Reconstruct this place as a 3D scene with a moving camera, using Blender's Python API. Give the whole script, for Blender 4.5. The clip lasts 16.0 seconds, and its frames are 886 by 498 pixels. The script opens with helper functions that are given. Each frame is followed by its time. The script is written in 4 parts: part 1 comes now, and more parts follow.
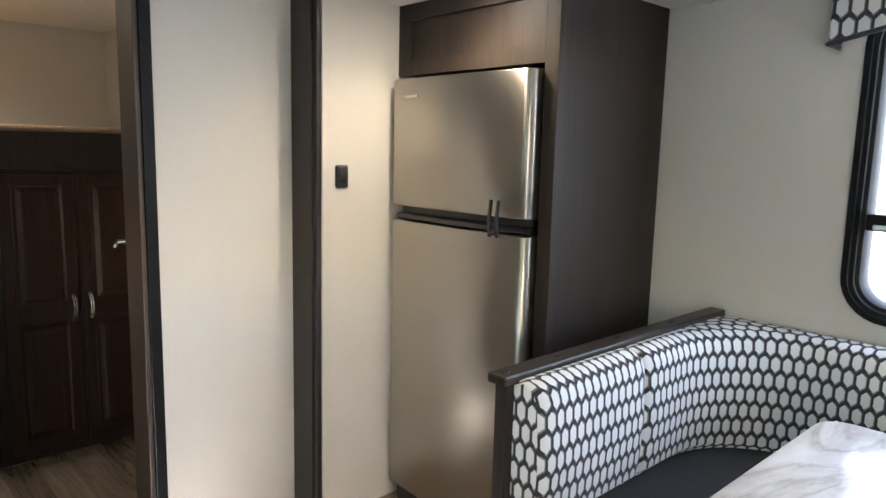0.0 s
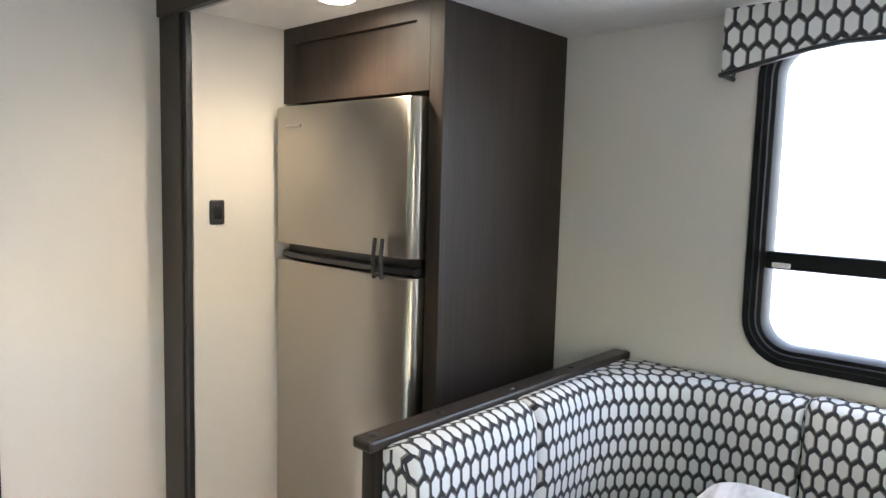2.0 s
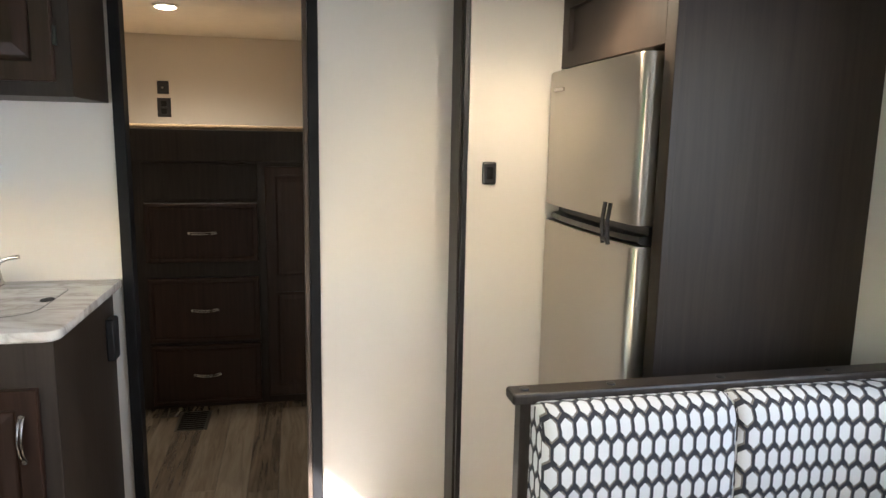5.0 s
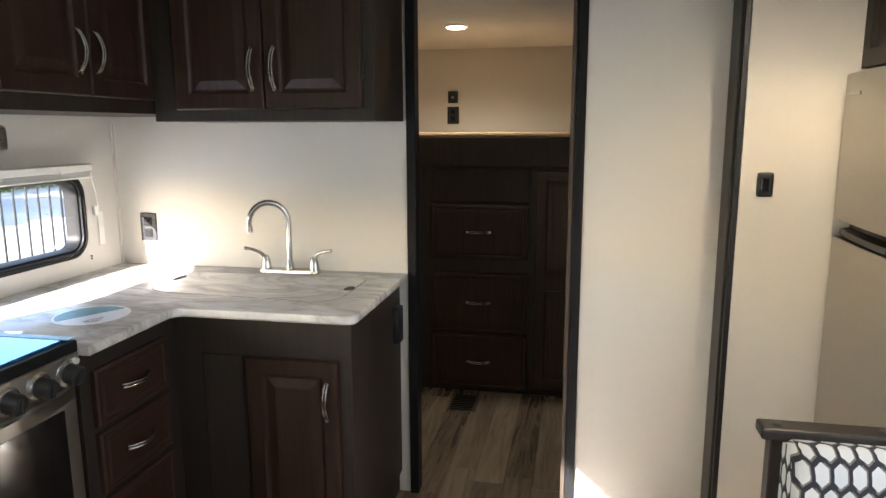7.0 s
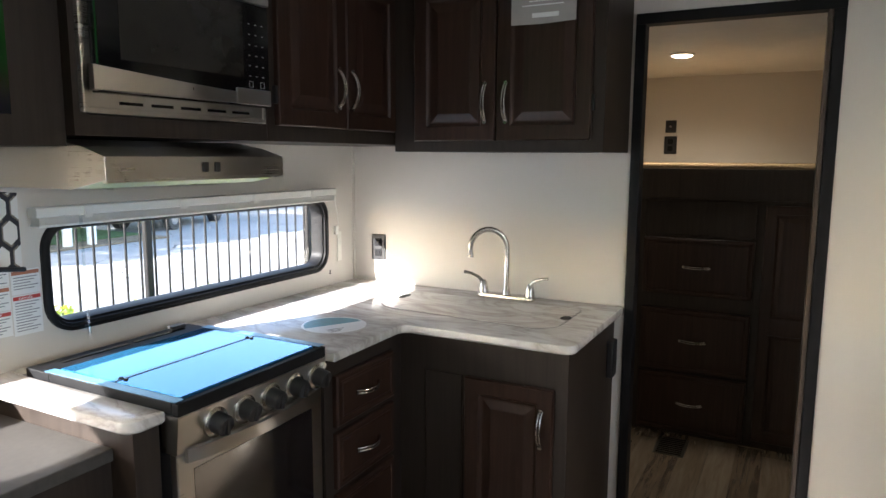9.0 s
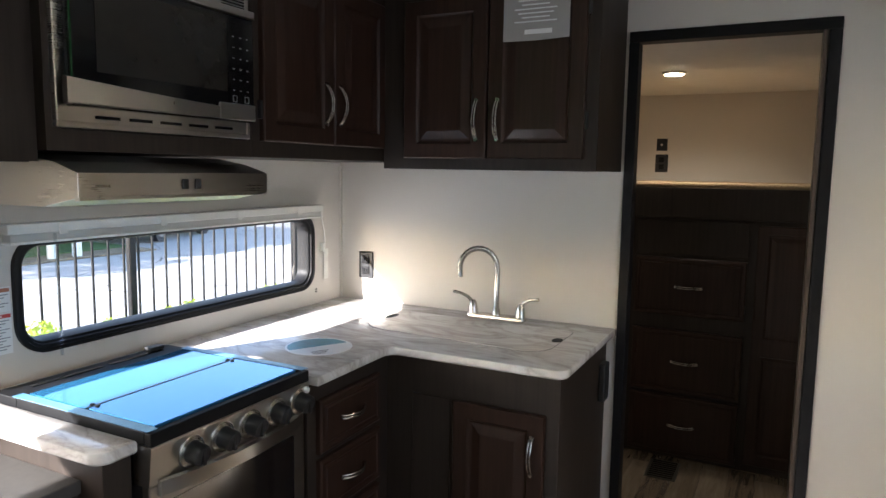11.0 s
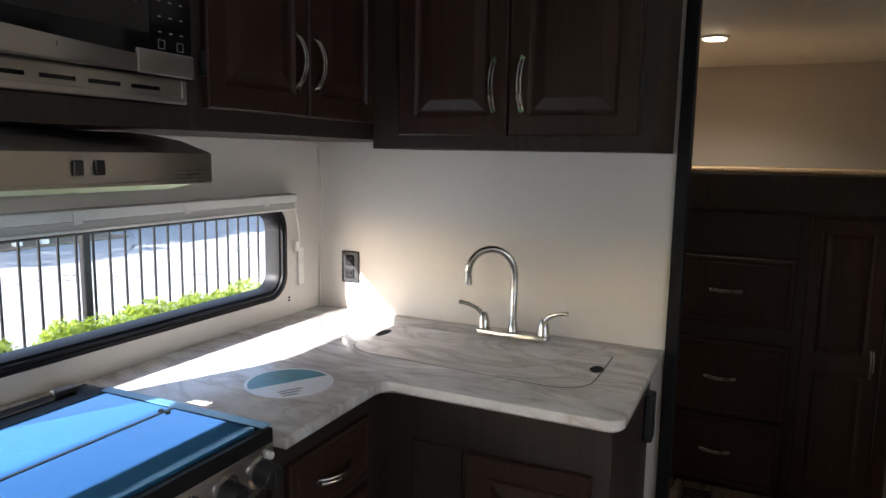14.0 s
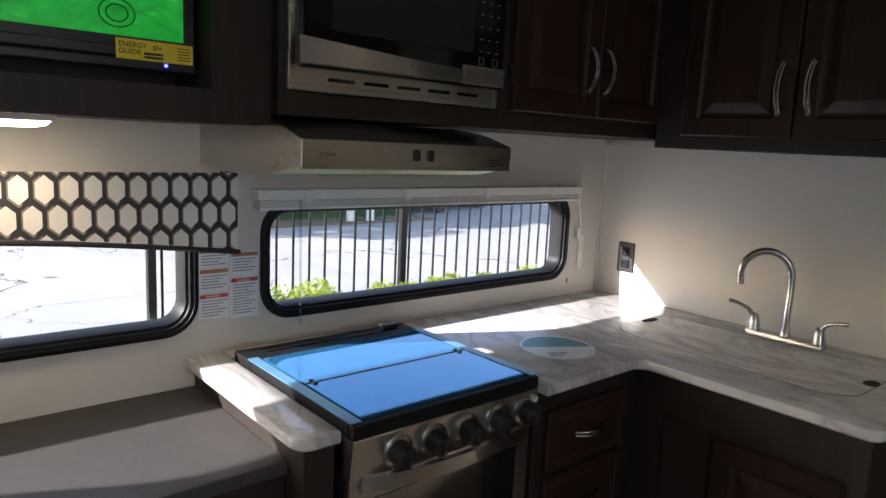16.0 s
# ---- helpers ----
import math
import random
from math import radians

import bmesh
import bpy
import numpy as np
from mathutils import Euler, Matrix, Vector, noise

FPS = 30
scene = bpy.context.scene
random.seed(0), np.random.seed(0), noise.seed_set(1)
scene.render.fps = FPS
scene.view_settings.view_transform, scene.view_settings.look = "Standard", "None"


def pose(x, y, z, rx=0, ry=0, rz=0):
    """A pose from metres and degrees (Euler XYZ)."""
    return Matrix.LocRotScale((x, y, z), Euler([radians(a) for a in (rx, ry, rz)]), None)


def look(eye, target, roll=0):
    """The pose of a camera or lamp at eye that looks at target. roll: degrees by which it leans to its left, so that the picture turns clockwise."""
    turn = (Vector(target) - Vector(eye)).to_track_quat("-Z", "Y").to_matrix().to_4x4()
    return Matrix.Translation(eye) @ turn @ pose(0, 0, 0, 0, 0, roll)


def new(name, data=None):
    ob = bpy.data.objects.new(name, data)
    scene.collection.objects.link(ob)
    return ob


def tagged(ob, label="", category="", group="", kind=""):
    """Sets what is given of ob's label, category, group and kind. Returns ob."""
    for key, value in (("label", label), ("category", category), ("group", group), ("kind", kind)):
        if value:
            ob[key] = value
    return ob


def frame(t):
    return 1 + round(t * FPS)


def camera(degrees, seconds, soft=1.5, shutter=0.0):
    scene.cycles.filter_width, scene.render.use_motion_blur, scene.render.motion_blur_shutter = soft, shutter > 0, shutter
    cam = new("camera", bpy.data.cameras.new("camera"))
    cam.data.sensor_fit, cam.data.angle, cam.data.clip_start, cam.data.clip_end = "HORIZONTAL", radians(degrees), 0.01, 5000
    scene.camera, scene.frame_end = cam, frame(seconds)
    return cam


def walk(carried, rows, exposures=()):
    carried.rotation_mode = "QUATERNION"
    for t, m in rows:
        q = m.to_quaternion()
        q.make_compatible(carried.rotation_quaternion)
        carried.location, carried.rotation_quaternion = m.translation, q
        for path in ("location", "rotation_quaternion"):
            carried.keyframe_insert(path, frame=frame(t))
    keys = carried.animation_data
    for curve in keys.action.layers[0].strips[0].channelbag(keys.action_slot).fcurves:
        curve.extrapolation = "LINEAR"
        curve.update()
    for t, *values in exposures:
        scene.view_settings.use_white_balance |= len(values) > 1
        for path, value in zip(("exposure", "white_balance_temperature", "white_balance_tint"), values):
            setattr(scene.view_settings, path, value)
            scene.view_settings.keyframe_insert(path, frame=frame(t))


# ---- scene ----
cam = camera(66.4, 16.0)
PATH = [
    (0, (0.031, 0.143, 1.382), (-1.443, 1.507, 1.086), 1.4),
    (0.5, (0.020, 0.150, 1.388), (-1.397, 1.575, 1.099), 2.2),
    (1, (0.017, 0.173, 1.387), (-1.371, 1.635, 1.152), 2.1),
    (1.5, (0.014, 0.210, 1.395), (-1.298, 1.744, 1.180), 2.5),
    (2, (0.021, 0.381, 1.392), (-1.338, 1.877, 1.193), 1.5),
    (2.5, (0.047, 0.602, 1.395), (-1.437, 1.974, 1.207), 0.5),
    (3, (0.057, 0.649, 1.382), (-1.513, 1.920, 1.176), 0.4),
    (3.5, (0.113, 0.659, 1.376), (-1.526, 1.836, 1.146), 0.2),
    (4, (0.195, 0.705, 1.375), (-1.583, 1.651, 1.119), 1.0),
    (6.5, (0.396, 0.900, 1.450), (-1.589, 0.687, 1.080), -0.4),
    (7, (0.402, 0.875, 1.459), (-1.558, 0.487, 1.105), -0.2),
    (7.5, (0.409, 0.851, 1.465), (-1.518, 0.304, 1.135), -0.5),
    (8, (0.426, 0.839, 1.467), (-1.457, 0.142, 1.162), -0.3),
    (8.5, (0.444, 0.811, 1.467), (-1.393, -0.006, 1.181), -0.1),
    (9, (0.460, 0.797, 1.473), (-1.324, -0.134, 1.196), 0.3),
    (11.3, (0.378, 0.756, 1.485), (-1.434, -0.133, 1.265), 1.2),
    (11.5, (0.332, 0.722, 1.487), (-1.495, -0.135, 1.266), 1.6),
    (12, (0.179, 0.631, 1.502), (-1.669, -0.181, 1.281), 1.2),
    (12.5, (0.033, 0.553, 1.482), (-1.821, -0.246, 1.256), 1.0),
    (13, (-0.054, 0.514, 1.474), (-1.914, -0.261, 1.230), 0.8),
    (13.5, (-0.066, 0.506, 1.467), (-1.920, -0.278, 1.199), 0.6),
    (14, (-0.032, 0.473, 1.473), (-1.854, -0.380, 1.193), 1.0),
    (14.5, (0.032, 0.472, 1.485), (-1.670, -0.597, 1.189), 1.3),
    (15, (0.086, 0.543, 1.482), (-1.484, -0.708, 1.183), 2.2),
    (15.5, (0.114, 0.663, 1.486), (-1.288, -0.771, 1.168), 2.9),
    (16, (0.145, 0.652, 1.475), (-1.159, -0.870, 1.157), 2.7),
]
EXPOSURE = [(0.0, 3.45, 5850, 12), (4.0, 3.52, 6100, 12), (7.0, 3.22, 6330, 11), (9.0, 2.84, 6280, 11), (12.5, 2.58, 6100, 13), (14.5, 2.22, 6180, 13), (16.0, 1.76, 6250, 15)]
walk(cam, [(t, look(eye, target, roll)) for t, eye, target, roll in PATH], EXPOSURE)

# ---- world, sun and lamps ----
SUN_WAY = Vector((-0.904, 0.428, -0.404)).normalized()
world = bpy.data.worlds.new("sky")
scene.world = world
world.use_nodes = True
wn = world.node_tree
sky = wn.nodes.new("ShaderNodeTexSky")
sky.sky_type, sky.sun_disc = "NISHITA", False
sky.sun_elevation, sky.sun_rotation = radians(22), radians(115.3)
wn.links.new(sky.outputs["Color"], wn.nodes["Background"].inputs["Color"])
wn.nodes["Background"].inputs["Strength"].default_value = 0.14
sun_data = bpy.data.lights.new("sun", "SUN")
sun_data.energy, sun_data.angle, sun_data.color = 5.0, radians(0.8), (1.0, 0.965, 0.91)
sun = new("sun", sun_data)
sun.matrix_world = look((8, -4, 4), Vector((8, -4, 4)) + SUN_WAY)


def lamp(name, place, watts, radius, colour):
    data = bpy.data.lights.new(name, "SPOT")
    data.energy, data.shadow_soft_size, data.color = watts, radius, colour
    data.spot_size, data.spot_blend = radians(150), 0.6
    ob = new(name, data)
    ob.matrix_world = look(place, (place[0], place[1] + 0.0001, place[2] - 1))
    return ob


WARM = (1.0, 0.78, 0.5)
lamp("slide_lamp", (-1.44, 1.543, 1.842), 1.35, 0.035, WARM)
lamp("bedroom_lamp", (-3.24, 0.25, 1.945), 3.4, 0.035, (1.0, 0.86, 0.65))
lamp("cabinet_lamp", (0.02, -0.78, 1.455), 0.9, 0.04, WARM)
# out of view; added as warm fill for the aisle
lamp("unseen_aisle_lamp", (0.9, 0.3, 2.08), 1.0, 0.04, WARM)


def window_light(name, place, target, width, height, watts, colour=(0.86, 0.93, 1.0)):
    """Sky light in a window's opening."""
    data = bpy.data.lights.new(name, "AREA")
    data.shape, data.size, data.size_y, data.energy, data.color = "RECTANGLE", width, height, watts, colour
    ob = new(name, data)
    ob.matrix_world = look(place, target)
    return ob


window_light("dinette_sky", (0.17, 2.54, 1.46), (0.17, 0.0, 1.1), 1.8, 1.0, 3.3, (0.94, 0.96, 1.0))

# ---- materials ----
class Nodes:
    """Short hands for building one node material."""

    def __init__(self, name):
        self.mat = bpy.data.materials.new(name)
        self.mat.use_nodes = True
        self.tree = self.mat.node_tree
        self.bsdf = self.tree.nodes["Principled BSDF"]
        self.coord = self.tree.nodes.new("ShaderNodeTexCoord")

    def put(self, socket, value):
        if isinstance(value, bpy.types.NodeSocket):
            self.tree.links.new(value, socket)
        elif value is not None:
            socket.default_value = value

    def math(self, op, a, b=None, c=None):
        n = self.tree.nodes.new("ShaderNodeMath")
        n.operation = op
        for k, v in enumerate((a, b, c)):
            self.put(n.inputs[k], v)
        return n.outputs[0]

    def stretch(self, scale, source="Object"):
        n = self.tree.nodes.new("ShaderNodeMapping")
        n.inputs["Scale"].default_value = scale
        self.put(n.inputs["Vector"], self.coord.outputs[source])
        return n.outputs[0]

    def noise(self, scale, vector=None, detail=6.0, rough=0.6, distort=0.0):
        n = self.tree.nodes.new("ShaderNodeTexNoise")
        n.inputs["Scale"].default_value, n.inputs["Detail"].default_value = scale, detail
        n.inputs["Roughness"].default_value, n.inputs["Distortion"].default_value = rough, distort
        self.put(n.inputs["Vector"], vector if vector is not None else self.coord.outputs["Object"])
        return n.outputs["Fac"]

    def ramp(self, fac, stops):
        n = self.tree.nodes.new("ShaderNodeValToRGB")
        while len(n.color_ramp.elements) < len(stops):
            n.color_ramp.elements.new(0.5)
        for e, (p, c) in zip(n.color_ramp.elements, stops):
            e.position, e.color = p, (*c, 1)
        self.put(n.inputs[0], fac)
        return n.outputs[0]

    def mix(self, fac, a, b, blend="MIX"):
        n = self.tree.nodes.new("ShaderNodeMix")
        n.data_type, n.blend_type = "RGBA", blend
        self.put(n.inputs[0], fac)
        for k, v in ((6, a), (7, b)):
            self.put(n.inputs[k], (*v, 1) if isinstance(v, tuple) else v)
        return n.outputs[2]

    def bump(self, height, strength=0.2, distance=0.002):
        n = self.tree.nodes.new("ShaderNodeBump")
        n.inputs["Strength"].default_value, n.inputs["Distance"].default_value = strength, distance
        self.put(n.inputs["Height"], height)
        self.put(self.bsdf.inputs["Normal"], n.outputs[0])

    def done(self, colour=None, rough=0.5, metal=0.0, **more):
        self.put(self.bsdf.inputs["Base Color"], (*colour, 1) if isinstance(colour, tuple) else colour)
        self.put(self.bsdf.inputs["Roughness"], rough)
        self.put(self.bsdf.inputs["Metallic"], metal)
        for key, value in more.items():
            self.put(self.bsdf.inputs[key.replace("_", " ")], value)
        return self.mat


def wood(name, dark, light, grain=(60, 60, 3), rough=0.42):
    n = Nodes(name)
    fine = n.noise(1.0, n.stretch(grain), 8, 0.65, 0.4)
    broad = n.noise(1.4, n.stretch((grain[0] / 12, grain[1] / 12, grain[2] / 3)), 3)
    fac = n.math("ADD", n.math("MULTIPLY", fine, 0.65), n.math("MULTIPLY", broad, 0.35))
    n.bump(fine, 0.12, 0.0015)
    return n.done(n.ramp(fac, [(0.3, dark), (0.72, light)]), n.math("MULTIPLY_ADD", fine, 0.2, rough - 0.1), Specular_IOR_Level=0.27)


def plain(name, colour, rough=0.5, metal=0.0, spread=0.12, scale=18.0, bump=0.06, **more):
    n = Nodes(name)
    f = n.noise(scale, None, 5)
    low = tuple(c * (1 - spread) for c in colour)
    high = tuple(min(1.0, c * (1 + spread)) for c in colour)
    n.bump(n.noise(scale * 9, None, 3), bump, 0.001)
    return n.done(n.ramp(f, [(0.3, low), (0.7, high)]), n.math("MULTIPLY_ADD", f, 0.12, max(0.02, rough - 0.06)), metal, **more)


def wallpaper(name, colour):
    n = Nodes(name)
    weave_a = n.noise(1.0, n.stretch((30, 30, 420)), 3)
    weave_b = n.noise(1.0, n.stretch((420, 420, 30)), 3)
    stain = n.noise(1.3, None, 4)
    f = n.math("ADD", n.math("MULTIPLY", weave_a, 0.5), n.math("MULTIPLY", weave_b, 0.5))
    n.bump(f, 0.25, 0.0012)
    base = n.mix(stain, tuple(c * 0.95 for c in colour), tuple(c * 1.04 for c in colour))
    return n.done(n.mix(n.math("MULTIPLY", f, 0.35), base, tuple(c * 0.82 for c in colour)), 0.62)


def marble(name):
    n = Nodes(name)
    skew = n.tree.nodes.new("ShaderNodeMapping")
    skew.inputs["Rotation"].default_value = (0, 0, radians(24))
    skew.inputs["Scale"].default_value = (2.4, 0.75, 1.6)
    n.put(skew.inputs["Vector"], n.coord.outputs["Object"])
    cloud = n.noise(3.2, skew.outputs[0], 6, 0.6, 1.1)
    vein = n.noise(2.6, skew.outputs[0], 7, 0.55, 1.7)
    fine = n.noise(9.0, skew.outputs[0], 5, 0.6, 0.8)
    line = n.math("ABSOLUTE", n.math("SUBTRACT", vein, 0.5))
    veined = n.ramp(line, [(0.0, (0.42, 0.37, 0.34)), (0.02, (0.62, 0.58, 0.55)), (0.075, (0.84, 0.83, 0.82))])
    cloudy = n.ramp(cloud, [(0.32, (0.6, 0.57, 0.55)), (0.5, (0.8, 0.785, 0.775)), (0.66, (0.86, 0.855, 0.85))])
    both = n.mix(0.6, cloudy, veined, "MULTIPLY")
    streak = n.ramp(fine, [(0.35, (0.86, 0.84, 0.82)), (0.6, (1.0, 1.0, 1.0))])
    return n.done(n.mix(0.6, both, streak, "MULTIPLY"), n.math("MULTIPLY_ADD", cloud, 0.08, 0.13))


def steel(name, along=(4, 4, 300), colour=(0.56, 0.53, 0.49), rough=0.27):
    n = Nodes(name)
    f = n.noise(1.0, n.stretch(along), 4)
    smudge = n.noise(5.0, None, 4)
    r = n.math("ADD", n.math("MULTIPLY_ADD", f, 0.025, rough - 0.04), n.math("MULTIPLY", smudge, 0.06))
    return n.done(n.mix(f, tuple(c * 0.985 for c in colour), tuple(c * 1.015 for c in colour)), r, 1.0, Anisotropic=0.7, Anisotropic_Rotation=0.25)


def hexes(name, wide, tall, edge=0.35):
    """Woven cloth with tall white hexagons in a black and taupe net; u and v of the UV map are metres."""
    n = Nodes(name)
    sep = n.tree.nodes.new("ShaderNodeSeparateXYZ")
    n.put(sep.inputs[0], n.coord.outputs["UV"])
    root = math.sqrt(3.0)
    x = n.math("DIVIDE", sep.outputs[0], wide)
    y = n.math("MULTIPLY", n.math("DIVIDE", sep.outputs[1], tall), root)

    def cell(shift):
        ax = n.math("SUBTRACT", n.math("FLOORED_MODULO", n.math("ADD", x, shift), 1.0), 0.5)
        ay = n.math("SUBTRACT", n.math("FLOORED_MODULO", n.math("ADD", y, shift * root), root), root / 2)
        size = n.math("ADD", n.math("MULTIPLY", ax, ax), n.math("MULTIPLY", ay, ay))
        hx, hy = n.math("ABSOLUTE", ax), n.math("ABSOLUTE", ay)
        d = n.math("MAXIMUM", hx, n.math("ADD", n.math("MULTIPLY", hx, 0.5), n.math("MULTIPLY", hy, 0.866)))
        d = n.math("MAXIMUM", d, n.math("MULTIPLY", hy, 0.88))
        return size, d, n.math("ADD", ax, n.math("MULTIPLY", ay, -0.35))

    s1, d1, x1 = cell(0.0)
    s2, d2, x2 = cell(0.5)
    first = n.math("LESS_THAN", s1, s2)

    def pick(a, b):
        return n.math("ADD", n.math("MULTIPLY", a, first), n.math("MULTIPLY", b, n.math("SUBTRACT", 1.0, first)))

    d, side = pick(d1, d2), pick(x1, x2)
    weave = n.noise(420.0, n.coord.outputs["UV"], 2)
    cream = n.mix(weave, (0.64, 0.635, 0.62), (0.76, 0.76, 0.75))
    taupe = n.mix(weave, (0.16, 0.14, 0.12), (0.24, 0.21, 0.18))
    black = n.mix(weave, (0.018, 0.018, 0.024), (0.04, 0.04, 0.05))
    net = n.mix(n.math("GREATER_THAN", side, 0.0), black, taupe)
    net = n.mix(n.math("GREATER_THAN", d, 0.44), net, black)
    n.bump(weave, 0.4, 0.001)
    return n.done(n.mix(n.math("GREATER_THAN", d, edge), cream, net), 0.85)


def pane_glass(name, tint=(1, 1, 1)):
    n = Nodes(name)
    clear = n.tree.nodes.new("ShaderNodeBsdfTransparent")
    clear.inputs[0].default_value = (*tint, 1)
    gloss = n.tree.nodes.new("ShaderNodeBsdfGlossy")
    gloss.inputs["Roughness"].default_value = 0.02
    edge = n.tree.nodes.new("ShaderNodeLayerWeight")
    share = n.math("MULTIPLY_ADD", n.math("POWER", edge.outputs["Facing"], 4.0), 0.5, 0.04)
    blend = n.tree.nodes.new("ShaderNodeMixShader")
    n.put(blend.inputs[0], share)
    n.put(blend.inputs[1], clear.outputs[0])
    n.put(blend.inputs[2], gloss.outputs[0])
    n.put(n.tree.nodes["Material Output"].inputs[0], blend.outputs[0])
    return n.mat


def glow(name, colour, strength):
    n = Nodes(name)
    return n.done(colour, 0.4, 0.0, Emission_Color=(*colour, 1), Emission_Strength=strength)


WALL = wallpaper("wall_paper", (0.66, 0.62, 0.565))
CEILING = plain("ceiling_vinyl", (0.8, 0.79, 0.76), 0.6, spread=0.03)
FRAME_WOOD = wood("smoked_ash", (0.017, 0.0122, 0.0096), (0.043, 0.0315, 0.0252), rough=0.5)
DOOR_WOOD = wood("espresso_cherry", (0.017, 0.0086, 0.006), (0.053, 0.0268, 0.0187), rough=0.36)
TRIM_WOOD = wood("dark_trim", (0.018, 0.0145, 0.0125), (0.044, 0.035, 0.03), rough=0.36)
BROWN_WOOD = wood("brown_jamb", (0.05, 0.036, 0.028), (0.1, 0.076, 0.06))
GREY_TOP = plain("grey_laminate", (0.055, 0.05, 0.046), 0.55, spread=0.2, scale=60)
STONE = marble("marble_laminate")
STEEL = steel("brushed_steel", (5, 5, 900), (0.58, 0.565, 0.545), 0.28)
STEEL_UP = steel("brushed_steel_upright", (300, 300, 4), (0.42, 0.395, 0.35), 0.3)
CHROME = plain("satin_nickel", (0.5, 0.48, 0.46), 0.25, 1.0, 0.05, bump=0.01)
BLACK = plain("black_plastic", (0.018, 0.018, 0.02), 0.38, spread=0.2)
BLACK_FRAME = plain("black_painted_metal", (0.0095, 0.0095, 0.0105), 0.48, spread=0.2, Specular_IOR_Level=0.16)
BLACK_GLASS = plain("black_glass", (0.006, 0.006, 0.007), 0.08, spread=0.1, bump=0.0)
# matt near-black that stands for the shade inside a hole
HOLE = plain("hole_shade", (0.008, 0.008, 0.008), 0.95, spread=0.1)
VINYL = plain("black_vinyl", (0.022, 0.023, 0.026), 0.5, spread=0.25, scale=40, bump=0.3)
WHITE = plain("white_plastic", (0.78, 0.77, 0.72), 0.4, spread=0.04)
CLOTH = hexes("hexagon_cloth", 0.0295, 0.092, 0.36)
GLASS = pane_glass("window_glass")

# ---- building helpers ----
BASE = {}
# the slide-out room has a frame of its own
SLIDE = Matrix(((1.0721, 0, 0, -0.0466), (0, 1.068, 0, -0.0482), (0, 0, 1.0812, -0.1172), (0, 0, 0, 1)))
MAIN = Matrix.Identity(4)
HERE = [MAIN]


def thing(name, label, category, place=(0, 0, 0), group="", kind=""):
    ob = new(name)
    place = HERE[0] @ Vector(place)
    ob.location = place
    ob.empty_display_size = 0.05
    BASE[ob.name] = Vector(place)
    return tagged(ob, label, category, group, kind)


def part(name, bm, material, parent=None, label="", bevel=0.0, smooth=False, keep=False):
    """Links a bmesh, given in metres of the current frame, as one mesh; under parent, when there is one."""
    bmesh.ops.transform(bm, matrix=HERE[0], verts=bm.verts)
    if not keep:
        bmesh.ops.recalc_face_normals(bm, faces=bm.faces)
    if bevel:
        edges = [e for e in bm.edges if len(e.link_faces) == 2 and e.calc_face_angle(0) > 0.6]
        bmesh.ops.bevel(bm, geom=edges, offset=bevel, segments=2, affect="EDGES", profile=0.5)
    origin = BASE[parent.name] if parent else Vector((0, 0, 0))
    if parent:
        bmesh.ops.translate(bm, verts=bm.verts, vec=-origin)
    mesh = bpy.data.meshes.new(name)
    bm.to_mesh(mesh)
    bm.free()
    mesh.materials.append(material)
    if smooth:
        for p in mesh.polygons:
            p.use_smooth = True
        mesh.set_sharp_from_angle(angle=radians(40))
    ob = new(name, mesh)
    if parent:
        ob.parent = parent
        BASE[ob.name] = origin
    if label:
        ob["label"] = label
    return ob


def structure(name, bm, material, label, category, bevel=0.0):
    return tagged(part(name, bm, material, None, "", bevel), label, category, kind="structure")


def boxes(*spans):
    """A bmesh with one box for each (x0, x1, y0, y1, z0, z1)."""
    bm = bmesh.new()
    for x0, x1, y0, y1, z0, z1 in spans:
        m = Matrix.Translation(((x0 + x1) / 2, (y0 + y1) / 2, (z0 + z1) / 2)) @ Matrix.Diagonal((x1 - x0, y1 - y0, z1 - z0, 1))
        bmesh.ops.create_cube(bm, size=1, matrix=m)
    return bm


def box(*span):
    return boxes(span)


class Face:
    """An upright face: u along it, w out of it, z up. way: '+x', '-x', '+y' or '-y'."""

    def __init__(self, way, at):
        self.way, self.at = way, at

    def __call__(self, u, w, z):
        s = 1 if self.way[0] == "+" else -1
        return Vector((self.at + s * w, u, z)) if self.way[1] == "x" else Vector((u, self.at + s * w, z))

    def box(self, u0, u1, w0, w1, z0, z1):
        a, b = self(u0, w0, z0), self(u1, w1, z1)
        return (min(a.x, b.x), max(a.x, b.x), min(a.y, b.y), max(a.y, b.y), z0, z1)


def rings(loops, close_first=True, close_last=True, bm=None):
    """Skins equal loops of points in a row."""
    bm = bm or bmesh.new()
    rows = [[bm.verts.new(p) for p in loop] for loop in loops]
    for a, b in zip(rows, rows[1:]):
        for k in range(len(a)):
            bm.faces.new((a[k], a[k - 1], b[k - 1], b[k]))
    if close_first:
        bm.faces.new(rows[0])
    if close_last:
        bm.faces.new(rows[-1][::-1])
    return bm


def raised(face, u0, u1, z0, z1, profile, bm=None):
    """A panel with the stepped profile of (inset, height) pairs, from its back to its middle."""
    loops = []
    for inset, w in profile:
        loops.append([face(u0 + inset, w, z0 + inset), face(u1 - inset, w, z0 + inset), face(u1 - inset, w, z1 - inset), face(u0 + inset, w, z1 - inset)])
    return rings(loops, bm=bm)


